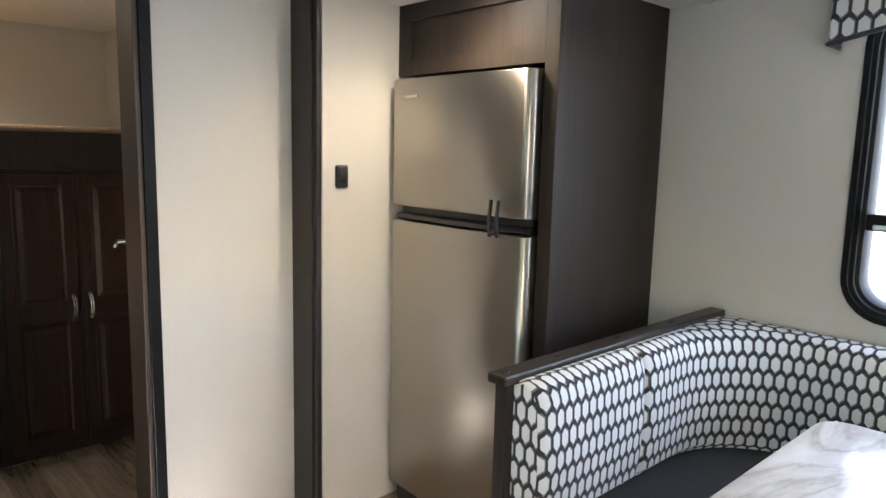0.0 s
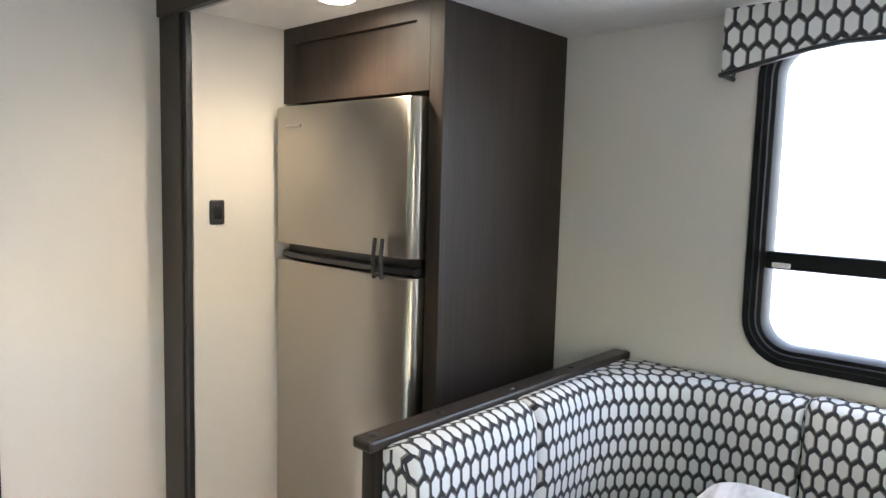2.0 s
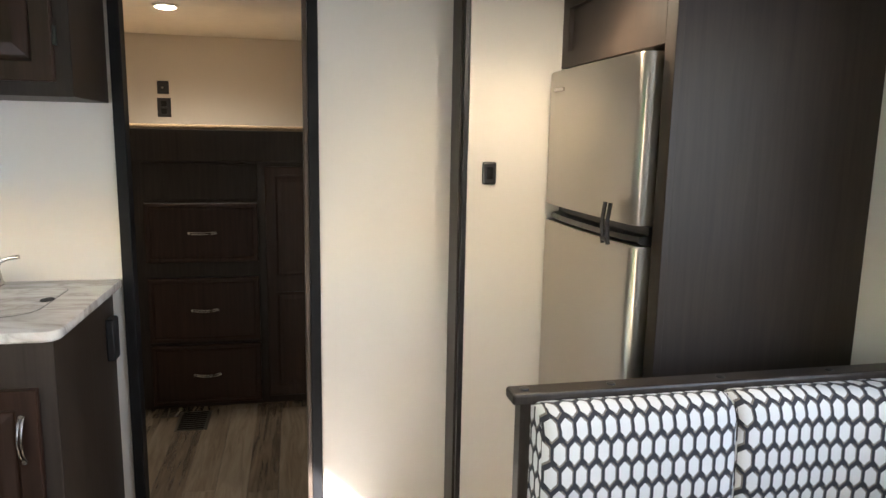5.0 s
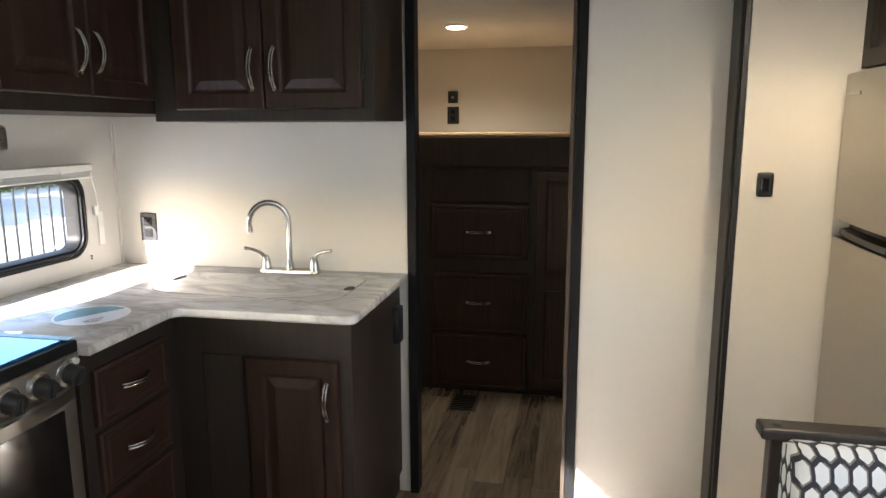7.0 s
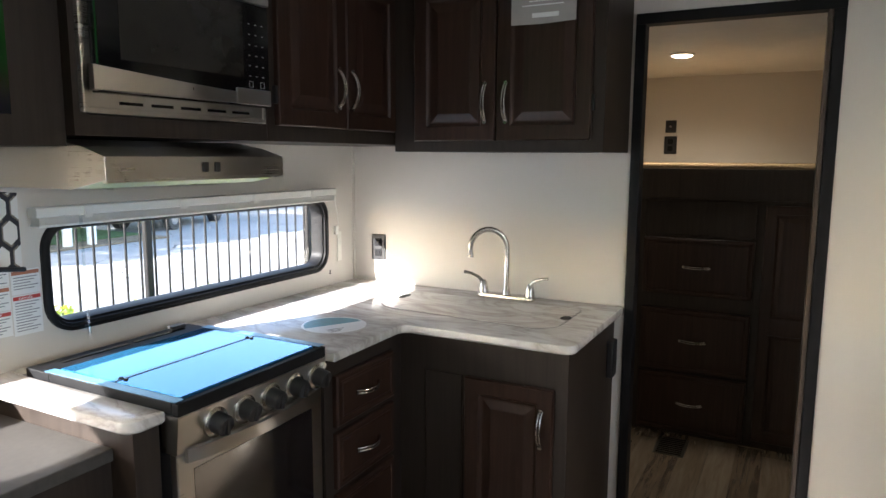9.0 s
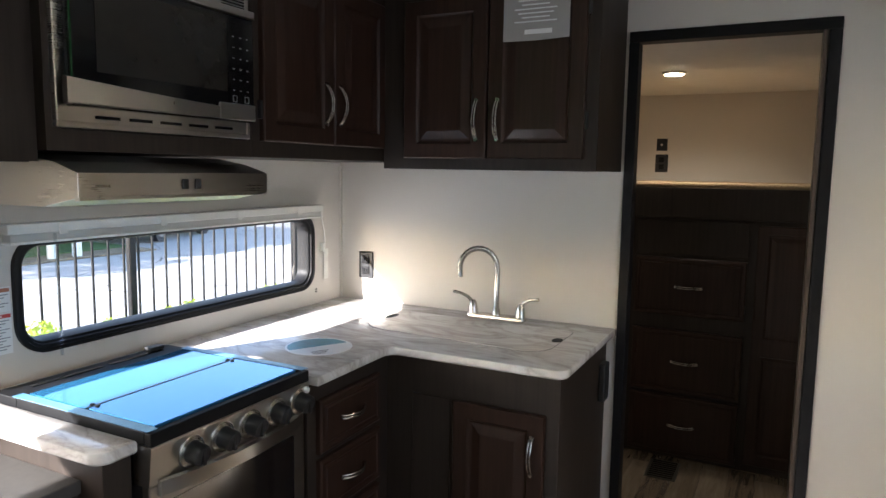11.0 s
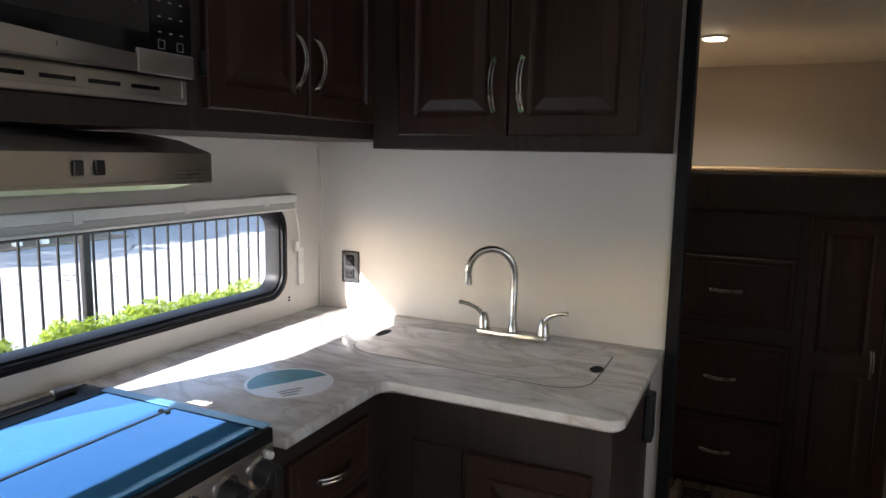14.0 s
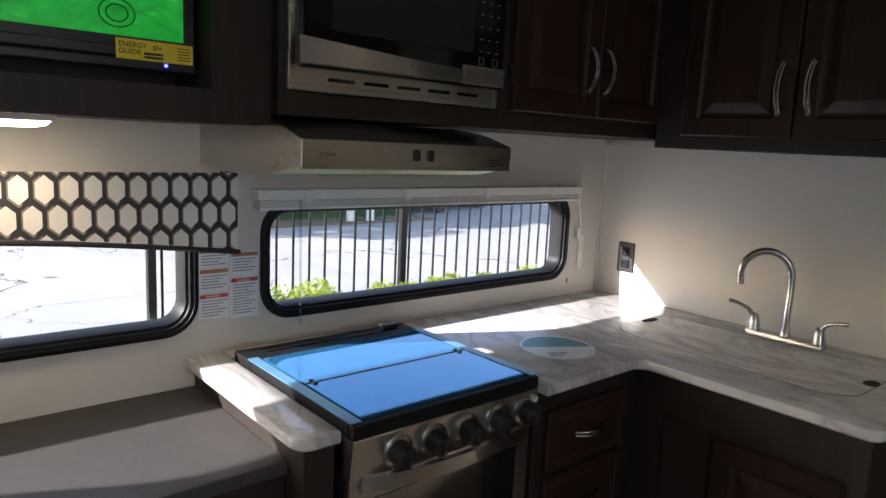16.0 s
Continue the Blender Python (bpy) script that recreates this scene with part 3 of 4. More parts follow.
long = [(-0.338 + 1.56 * k / 20, CB - 0.004) for k in range(21)]
cushion("back_cushion", long, [(x, SLIDE_BACK - 0.004) for x, _ in long], CU0, CU1 + 0.006, "hexagon-patterned long back cushion under the dinette window", start=0.9)
part_seat = slab(rounded([(-0.845, 1.27), (-0.34, 1.27), (-0.34, 1.70), (1.24, 1.70), (1.24, 2.235), (-0.845, 2.235)], [0.02, 0.04, 0.1, 0.02, 0.02, 0.02]), 0.472, 0.566, 0.02)
tagged(part("seat_cushion", part_seat, VINYL, smooth=True), "black vinyl dinette seat cushion", "cushion", "dinette cushions")

table = thing("dinette_table", "white marble-look dinette table on a pedestal", "table", (0.05, 1.4, SLIDE_FLOOR))
part("tabletop", slab(rounded([(-0.362, 1.06), (0.42, 1.06), (0.42, 1.665), (-0.362, 1.665)], 0.06), 0.838, 0.87, 0.004), STONE, table, smooth=True)
part("pedestal", tube([(0.05, 1.42, 0.15), (0.05, 1.42, 0.17), (0.05, 1.42, 0.18), (0.05, 1.42, 0.838)], [0.13, 0.12, 0.035, 0.035], 20), BLACK_FRAME, table, smooth=True)


def valance(name, face, u0, u1, z0, z1, depth, sag, cloth, label, steep=2.2):
    """A box pelmet: arched front, two returns, dark lower rail."""
    ob = thing(name, label, "valance", face((u0 + u1) / 2, 0, z0))
    bm = bmesh.new()
    uv = bm.loops.layers.uv.new("UVMap")
    spots = [(u0, 0.0, 0.0)] + [(u0 + (u1 - u0) * k / 24, depth, depth + (u1 - u0) * k / 24) for k in range(25)] + [(u1, 0.0, depth * 2 + u1 - u0)]
    inner = [(u0 + 0.006, 0.0)] + [(min(max(u, u0 + 0.006), u1 - 0.006), depth - 0.006) for u, w, s in spots[1:-1]] + [(u1 - 0.006, 0.0)]
    rows = []
    for (u, w, s), (iu, iw) in zip(spots, inner):
        f = (u - u0) / (u1 - u0)
        low = z0 + sag * min(1.0, math.sin(math.pi * f) * steep)
        rows.append([(bm.verts.new(face(u, w, low)), s, low), (bm.verts.new(face(u, w, z1)), s, z1), (bm.verts.new(face(iu, iw, z1)), s, z1), (bm.verts.new(face(iu, iw, low)), s, low)])
    for a, b in zip(rows, rows[1:]):
        for i in range(4):
            quad = (a[i], b[i], b[(i + 1) % 4], a[(i + 1) % 4])
            fc = bm.faces.new([q[0] for q in quad])
            for lp, q in zip(fc.loops, quad):
                lp[uv].uv = (q[1], q[2])
    part("cloth", bm, cloth, ob)
    rail = [face(u, w + (0.004 if w else 0), z0 + sag * min(1.0, math.sin(math.pi * (u - u0) / (u1 - u0)) * steep) - 0.006) for u, w, s in spots]
    part("lower_rail", tube(rail, 0.0065, 8), BLACK, ob, "dark lower edge", smooth=True)
    return ob


CLOTH_BIG = hexes("hexagon_cloth_large", 0.0365, 0.104, 0.37)
valance("window_valance", S_FACE, -0.596, 1.02, 1.685, 1.84, 0.085, 0.05, CLOTH_BIG, "hexagon-patterned pelmet over the dinette window")
HERE[0] = MAIN
CLOTH_WIDE = hexes("hexagon_cloth_wide", 0.045, 0.122, 0.37)
valance("window_valance", K_FACE, -0.53, 0.95, 1.194, 1.378, 0.09, 0.06, CLOTH_WIDE, "hexagon-patterned pelmet with arched dark lower rail over the window", 1.0)

# ---- kitchen: base units ----
TOP, EDGE = 0.912, 0.029
CX, CY, CEND = -1.447, -0.348, 0.242
sink_cab = thing("sink_cabinet", "dark wood corner base cabinet under the sink", "cabinet", (-1.8, -0.3, 0))
S_FRONT = Face("+x", -1.50)
part("carcass", boxes((PART_X, -1.50, WALL_K, 0.212, 0.09, TOP - EDGE), (PART_X, -1.56, WALL_K, 0.20, 0.0, 0.09)), FRAME_WOOD, sink_cab, bevel=0.002)
panel_door(S_FRONT, sink_cab, -0.135, 0.17, 0.13, 0.752, (0.132, 0.563, 0.683))
part("blank_panel", raised(S_FRONT, -0.29, -0.15, 0.13, 0.752, [(0, 0), (0, 0.003), (0.002, 0.005), (0.01, 0.005)]), FRAME_WOOD, sink_cab)
part("power_outlet", box(-2.03, -1.965, 0.212, 0.238, 0.66, 0.80), BLACK, sink_cab, "black outlet box on the end panel", bevel=0.006)

drawers = thing("drawer_cabinet", "dark wood three-drawer base cabinet beside the range", "cabinet", (-1.28, -0.7, 0))
D_FRONT = Face("+y", -0.388)
part("carcass", box(-1.498, -1.066, WALL_K, -0.388, 0.0, TOP - EDGE), FRAME_WOOD, drawers, bevel=0.002)
for z0, z1 in ((0.665, 0.825), (0.47, 0.645), (0.2, 0.45)):
    drawer_front(D_FRONT, drawers, -1.425, -1.105, z0, z1, 0.06)

end_cab = thing("end_cabinet", "narrow dark wood filler cabinet beside the range", "cabinet", (-0.48, -0.7, 0))
part("carcass", box(-0.522, -0.455, WALL_K, -0.425, 0.0, TOP - EDGE), FRAME_WOOD, end_cab, bevel=0.002)

low = thing("low_cabinet", "low cabinet with a dark grey laminate top", "cabinet", (0.1, -0.75, 0))
part("top", box(-0.455, 0.75, WALL_K, -0.492, 0.806, 0.836), GREY_TOP, low, bevel=0.003)
for name, span in (("side_panel", (-0.453, -0.40, WALL_K, -0.50, 0, 0.806)), ("side_panel", (0.7, 0.75, WALL_K, -0.50, 0, 0.806)), ("base_panel", (-0.40, 0.7, WALL_K, -0.50, 0, 0.45)), ("back_panel", (-0.40, 0.7, WALL_K, -0.95, 0.45, 0.806)), ("stile", (-0.40, -0.3, -0.95, -0.50, 0.45, 0.806)), ("top_panel", (-0.3, 0.7, -0.95, -0.50, 0.70, 0.806))):
    part(name, box(*span), FRAME_WOOD, low)

counter = thing("kitchen_counter", "L-shaped white and grey marble-look laminate countertop", "countertop", (-1.7, -0.5, TOP - EDGE))
outline = rounded([(PART_X + 0.002, WALL_K + 0.002), (-1.062, WALL_K + 0.002), (-1.062, CY), (CX, CY), (CX, CEND), (PART_X + 0.002, CEND)], [0, 0, 0, 0.035, 0.04, 0])
part("worktop", slab(outline, TOP - EDGE, TOP, 0.006), STONE, counter, smooth=True)
counter2 = thing("end_counter", "short marble-look laminate countertop beside the range", "countertop", (-0.48, -0.7, TOP - EDGE))
part("worktop", slab(rounded([(-0.527, WALL_K + 0.002), (-0.527, -0.408), (-0.432, -0.408), (-0.432, WALL_K + 0.002)], [0, 0.004, 0.04, 0.0]), TOP - EDGE, TOP, 0.006), STONE, counter2, smooth=True)
part("back_strip", box(-1.062, -0.527, WALL_K + 0.002, -0.933, TOP - EDGE, TOP), STONE, counter2)

# ---- range ----
RX0, RX1 = -1.056, -0.531
HERE[0] = Matrix.Translation((0, -0.009, 0.006))
stove = thing("gas_range", "stainless gas range with blue-filmed glass lid", "stove", (-0.79, -0.66, 0))
part("body", box(RX0 + 0.004, RX1 - 0.004, -0.92, -0.40, 0.06, 0.895), BLACK, stove)
part("top_frame", boxes((RX0, RX1, -0.915, -0.82, 0.895, 0.925), (RX0, RX1, -0.384, -0.364, 0.893, 0.924), (RX0, RX0 + 0.012, -0.82, -0.384, 0.895, 0.926), (RX1 - 0.012, RX1, -0.82, -0.384, 0.895, 0.926)), BLACK_FRAME, stove, bevel=0.003)
for x0, x1 in ((-1.0, -0.82), (-0.8, -0.6)):
    part("vent_slot", box(x0, x1, -0.88, -0.865, 0.9245, 0.927), BLACK_GLASS, stove)
nf = Nodes("blue_film")
FILM = nf.done(nf.ramp(nf.noise(3.0, None, 3), [(0.3, (0.045, 0.225, 0.46)), (0.7, (0.058, 0.26, 0.53))]), nf.math("MULTIPLY_ADD", nf.noise(14.0), 0.04, 0.015), 0.6)
part("lid_rear", box(RX0 + 0.029, RX1 - 0.029, -0.815, -0.610, 0.918, 0.929), FILM, stove, "glass lid half under blue film", bevel=0.0015)
part("lid_front", box(RX0 + 0.029, RX1 - 0.029, -0.602, -0.386, 0.918, 0.929), FILM, stove, "glass lid half under blue film", bevel=0.0015)
LOOSE = plain("loose_film", (0.11, 0.27, 0.44), 0.3)
for x0, x1 in ((RX0 - 0.003, RX0 + 0.023), (RX1 - 0.023, RX1 + 0.003)):
    part("film_edge", box(x0, x1, -0.83, -0.37, 0.9275, 0.929), LOOSE, stove, "loose edge of the blue film")
part("hinge_bar", box(RX0 + 0.03, RX1 - 0.03, -0.609, -0.603, 0.922, 0.930), BLACK, stove)
for x in (RX0 + 0.05, RX1 - 0.05):
    for y in (-0.597, -0.615):
        part("lid_clip", tube([(x, y, 0.929), (x, y, 0.9325)], [0.0065, 0.005], 10), BLACK, stove)
for x in (RX0 + 0.07,):
    part("lid_bumper", box(x - 0.03, x + 0.02, -0.91, -0.88, 0.927, 0.937), BLACK, stove, bevel=0.002)
C_FACE = Face("+y", -0.392)
ctl = bmesh.new()
rings([[(RX0, y, z), (RX1, y, z)][::1] + [(RX1, -0.42, z), (RX0, -0.42, z)] for y, z in ((-0.376, 0.803), (-0.374, 0.806), (-0.364, 0.89), (-0.366, 0.893))], bm=ctl)
part("control_panel", ctl, STEEL, stove, "brushed steel control panel")
for k in range(5):
    x = -0.641 - 0.094 * k
    y, z = -0.3705, 0.846
    kn = part("knob", tube([(x, y, z), (x, y + 0.010, z - 0.001), (x, y + 0.012, z - 0.001), (x, y + 0.036, z - 0.004), (x, y + 0.040, z - 0.005)], [0.027, 0.027, 0.0255, 0.0245, 0.021], 28), BLACK, stove, "black control knob", smooth=True)
    part("skirt", tube([(x, y - 0.002, z), (x, y + 0.006, z), (x, y + 0.009, z)], [0.038, 0.036, 0.030], 28), CHROME, kn, "steel knob ring", smooth=True)
    part("grip", box(x - 0.0045, x + 0.0045, y + 0.034, y + 0.045, z - 0.025, z + 0.015), BLACK, kn, bevel=0.002)
part("spark_button", tube([(-1.04, -0.369, 0.873), (-1.04, -0.355, 0.872)], [0.009, 0.008], 12), WHITE, stove, smooth=True)
O_FACE = Face("+y", -0.40)
oven = part("oven_door", raised(O_FACE, RX0 + 0.004, RX1 - 0.004, 0.33, 0.799, [(0, 0), (0, 0.018), (0.003, 0.021), (0.045, 0.021), (0.047, 0.0195), (0.05, 0.0195)]), STEEL, stove, "brushed steel oven door")
OVEN_GLASS = plain("coated_oven_glass", (0.006, 0.006, 0.007), 0.07, spread=0.1, bump=0.0, IOR=2.3)
part("oven_window", box(RX0 + 0.05, RX1 - 0.05, -0.381, -0.378, 0.375, 0.752), OVEN_GLASS, oven, "black oven glass")
hp = [(RX1 - 0.025 - (RX1 - RX0 - 0.05) * k / 14, -0.373 + 0.034 * math.sin(math.pi * k / 14) ** 0.8, 0.794) for k in range(15)]
part("oven_handle", rings([[(x, y - 0.005, z - 0.018), (x, y + 0.006, z - 0.016), (x, y + 0.006, z + 0.016), (x, y - 0.005, z + 0.018)] for x, y, z in hp]), STEEL, oven, "bowed flat steel handle", smooth=True)
part("drawer_panel", box(RX0 + 0.004, RX1 - 0.004, -0.41, -0.382, 0.07, 0.32), STEEL, stove, bevel=0.003)

HERE[0] = MAIN

# ---- kitchen: wall units ----
U_SINK, U_WIN = Face("+x", -1.72), Face("+y", -0.56)
wall_cab = thing("wall_cabinet", "dark wood wall cabinet over the sink with two doors", "cabinet", (-1.9, -0.15, 1.487))
part("carcass", box(PART_X, -1.72, -0.545, 0.236, 1.487, CEIL), FRAME_WOOD, wall_cab, bevel=0.002)
panel_door(U_SINK, wall_cab, -0.452, -0.137, 1.525, 2.06, (-0.172, 1.588, 1.718))
right_door = panel_door(U_SINK, wall_cab, -0.131, 0.196, 1.525, 2.06, (-0.096, 1.588, 1.718))
for z in (1.62, 1.97):
    part("hinge", box(-1.722, -1.708, 0.196, 0.205, z, z + 0.05), BLACK, wall_cab)

wall_cab2 = thing("wall_cabinet", "dark wood wall cabinet beside the microwave with two doors", "cabinet", (-1.4, -0.78, 1.512))
part("carcass", box(-2.078, -1.05, WALL_K, -0.56, 1.512, CEIL), FRAME_WOOD, wall_cab2, bevel=0.002)
panel_door(U_WIN, wall_cab2, -1.413, -1.083, 1.558, 2.06, (-1.370, 1.624, 1.748))
panel_door(U_WIN, wall_cab2, -1.735, -1.419, 1.558, 2.06, (-1.445, 1.624, 1.748))
for z in (1.62, 1.97):
    part("hinge", box(-1.083, -1.074, -0.56, -0.547, z, z + 0.05), BLACK, wall_cab2)

corner = structure("corner_trim", boxes((PART_X, PART_X + 0.009, WALL_K, WALL_K + 0.009, TOP, 1.49)), WALL, "narrow cream corner moulding", "trim")

mw_cab = thing("microwave_cabinet", "dark wood wall cabinet housing the microwave", "cabinet", (-0.76, -0.78, 1.512))
for name, span in (("side_panel", (-1.048, -1.03, WALL_K, -0.56, 1.512, CEIL)), ("side_panel", (-0.495, -0.462, WALL_K, -0.56, 1.512, CEIL)), ("bottom_panel", (-1.03, -0.495, WALL_K, -0.56, 1.512, 1.5575)), ("top_panel", (-1.03, -0.495, WALL_K, -0.56, 1.936, CEIL))):
    part(name, box(*span), FRAME_WOOD, mw_cab)
part("recess_stile", box(-0.462, -0.425, WALL_K, -0.59, 1.49, CEIL), FRAME_WOOD, mw_cab)

HERE[0] = Matrix.Translation((0.006, 0, 0.014))
M_FACE = Face("+y", -0.56)
mw = thing("microwave", "built-in stainless microwave with black glass door", "microwave", (-0.76, -0.7, 1.556))
part("body", box(-1.025, -0.5, -0.92, -0.552, 1.558, 1.92), BLACK, mw)
part("trim_kit", raised(M_FACE, -1.037, -0.483, 1.546, 1.935, [(0, 0), (0, 0.012), (0.002, 0.014), (0.011, 0.014), (0.013, 0.011), (0.03, 0.011)]), STEEL, mw, "brushed steel trim frame")
part("door_glass", box(-1.03, -0.505, -0.55, -0.523, 1.588, 1.856), BLACK_GLASS, mw, "black glass door", bevel=0.004)
part("screen_mesh", box(-0.93, -0.56, -0.5235, -0.5215, 1.662, 1.84), plain("dark_screen", (0.02, 0.018, 0.016), 0.15), mw, bevel=0.001)
hp = [(-0.49 - 0.41 * k / 12, -0.522 + 0.016 * math.sin(math.pi * k / 12), 1.648 - 0.022 * math.sin(math.pi * (k / 12) * 0.5)) for k in range(13)]
part("door_handle", rings([[(x, y - 0.012, 1.592), (x, y + 0.004, 1.594), (x, y + 0.004, z - 0.003), (x, y - 0.012, z)] for x, y, z in hp]), STEEL, mw, "curved steel door handle", smooth=True)
part("button_strip", box(-1.03, -0.9, -0.55, -0.519, 1.592, 1.634), STEEL, mw, "steel open button", bevel=0.003)
part("upper_trim", boxes((-1.03, -0.505, -0.55, -0.519, 1.858, 1.878),), STEEL, mw, bevel=0.003)
keys = part("keypad", box(-1.022, -0.935, -0.5235, -0.522, 1.63, 1.85), BLACK_GLASS, mw)
KEY_INK = plain("grey_print", (0.3, 0.3, 0.3), 0.5)
for r in range(6):
    for c in range(3):
        x, z = -0.953 - 0.025 * c, 1.668 + 0.027 * r
        part("key_mark", box(x - 0.0035, x + 0.0035, -0.5222, -0.5214, z - 0.001, z + 0.001), KEY_INK, keys)
for x in (-0.956, -0.999):
    key = ((x - 0.007, 1.639), (x + 0.007, 1.639), (x + 0.007, 1.654), (x - 0.007, 1.654), (x - 0.007, 1.639))
    part("start_key", tube([(kx, -0.5216, kz) for kx, kz in key], 0.0008, 5), KEY_INK, keys, "white outlined key")
for k in range(5):
    x = -0.60 - 0.085 * k
    part("vent_slot", box(x - 0.03, x + 0.03, -0.5495, -0.5455, 1.567, 1.574), BLACK_GLASS, mw)
for k in range(6):
    part("grille_slot", box(-1.02, -0.94, -0.5495, -0.5455, 1.884 + 0.008 * k, 1.888 + 0.008 * k), BLACK_GLASS, mw)
part("badge", box(-0.742, -0.702, -0.5065, -0.503, 1.612, 1.619), CHROME, mw, "small silver badge")

HERE[0] = MAIN
hood = thing("range_hood", "brushed steel range hood under the microwave", "range hood", (-0.75, -0.75, 1.415))
hood_side = [(-0.487, 1.418), (-0.487, 1.468), (-0.56, 1.49), (-0.66, 1.506), (WALL_K, 1.506), (WALL_K, 1.394), (-0.60, 1.396)]
part("shell", rings([[(x, y, z) for y, z in hood_side] for x in (-1.028, -0.474)]), STEEL, hood, bevel=0.0012)
part("lower_lip", box(-1.026, -0.476, -0.5, -0.486, 1.412, 1.4175), STEEL, hood)
part("filter", box(-0.96, -0.62, -0.93, -0.66, 1.388, 1.3955), STEEL, hood)
for x in (-0.782, -0.744):
    part("rocker", box(x - 0.009, x + 0.009, -0.487, -0.482, 1.431, 1.455), BLACK, hood, bevel=0.002)
part("badge", box(-0.545, -0.512, -0.487, -0.484, 1.438, 1.444), CHROME, hood)

tv_cab = thing("tv_cabinet", "dark wood wall cabinet with an open television niche", "cabinet", (0.2, -0.78, 1.488))
for name, span in (("side_panel", (-0.425, -0.334, WALL_K, -0.56, 1.488, CEIL)), ("side_panel", (0.80, 0.9, WALL_K, -0.56, 1.488, CEIL)), ("bottom_panel", (-0.334, 0.80, WALL_K, -0.56, 1.488, 1.548)), ("top_panel", (-0.334, 0.80, WALL_K, -0.56, 2.03, CEIL)), ("back_panel", (-0.334, 0.80, WALL_K, -0.75, 1.548, 2.03))):
    part(name, box(*span), FRAME_WOOD, tv_cab)

tv = thing("television", "black flat television showing a green picture", "television", (0.2, -0.66, 1.575))
part("bezel", raised(Face("+y", -0.66), -0.328, 0.76, 1.592, 2.02, [(0, 0), (0, 0.034), (0.004, 0.04), (0.018, 0.04), (0.02, 0.037), (0.024, 0.037)]), BLACK, tv)
ng = Nodes("green_picture")
gn = ng.noise(26.0, ng.stretch((1, 1, 2.2)), 8, 0.7)
gcol = ng.ramp(gn, [(0.3, (0.004, 0.13, 0.01)), (0.55, (0.01, 0.3, 0.03)), (0.75, (0.06, 0.5, 0.08))])
PICTURE = ng.done((0.01, 0.01, 0.01), 0.25, 0.0, Emission_Color=gcol, Emission_Strength=0.3)
part("screen", box(-0.307, 0.74, -0.624, -0.6215, 1.628, 1.99), PICTURE, tv, "lit screen with green grass")
for r in (0.023, 0.014):
    pts = [(-0.196 + r * 1.25 * math.cos(radians(15 * k)), -0.6208, 1.664 + r * math.sin(radians(15 * k))) for k in range(25)]
    part("picture_ring", tube(pts, 0.0012, 5), plain("dim_green", (0.01, 0.09, 0.015), 0.5), tv)
part("pilot_light", box(-0.277, -0.273, -0.6205, -0.617, 1.583, 1.587), glow("blue_pilot", (0.05, 0.05, 1.0), 6.0), tv)
part("chin", box(-0.33, 0.76, -0.66, -0.622, 1.575, 1.592), BLACK, tv, bevel=0.003)

sticker = thing("energy_label", "yellow energy label on the television's lower edge", "label", (-0.257, -0.619, 1.59))
YELLOW = plain("yellow_paper", (0.9, 0.7, 0.03), 0.5, spread=0.04)
part("card", box(-0.323, -0.192, -0.6196, -0.6186, 1.59, 1.624), YELLOW, sticker)
INK = plain("black_ink", (0.02, 0.02, 0.02), 0.6)


def words(text, face, u, w, z, size, material, parent, flip=1):
    """Lettering on an upright face, with its left end at u."""
    data = bpy.data.curves.new("words", "FONT")
    data.body, data.size, data.extrude = text, size, 0.0002
    ob = new("words", data)
    right = face(1, 0, 0) - face(0, 0, 0)
    out = face(0, 1, 0) - face(0, 0, 0)
    right = right * flip
    m = Matrix((right, Vector((0, 0, 1)), out)).transposed().to_4x4()
    deps = bpy.context.evaluated_depsgraph_get()
    mesh = bpy.data.meshes.new_from_object(ob.evaluated_get(deps))
    bpy.data.objects.remove(ob)
    bm = bmesh.new()
    bm.from_mesh(mesh)
    bmesh.ops.transform(bm, matrix=Matrix.Translation(face(u, w, z)) @ m, verts=bm.verts)
    return part("lettering", bm, material, parent, keep=True)


T_FACE = Face("+y", -0.6186)
words("ENERGY", T_FACE, -0.196, 0.0006, 1.6105, 0.0125, INK, sticker, -1)
words("GUIDE", T_FACE, -0.196, 0.0006, 1.599, 0.0125, INK, sticker, -1)
words("$24", T_FACE, -0.252, 0.0006, 1.61, 0.010, INK, sticker, -1)
for z in (1.594, 1.6):
    part("print_bar", box(-0.27, -0.238, -0.6186, -0.618, z, z + 0.004), INK, sticker)
for k in range(5):
    part("print_bar", box(-0.318, -0.295, -0.6186, -0.6181, 1.596 + 0.005 * k, 1.5975 + 0.005 * k), INK, sticker)

puck = thing("puck_light", "round frosted light under the television cabinet", "light", (-0.06, -0.78, 1.488))
part("rim", tube([(-0.06, -0.78, 1.488), (-0.06, -0.78, 1.478)], [0.07, 0.066], 28), WHITE, puck, smooth=True)
part("lens", tube([(-0.06, -0.78, 1.478), (-0.06, -0.78, 1.470), (-0.06, -0.78, 1.466)], [0.06, 0.052, 0.03], 28), glow("puck_lens", (1.0, 0.82, 0.55), 6.0), puck, "glowing frosted lens", smooth=True)

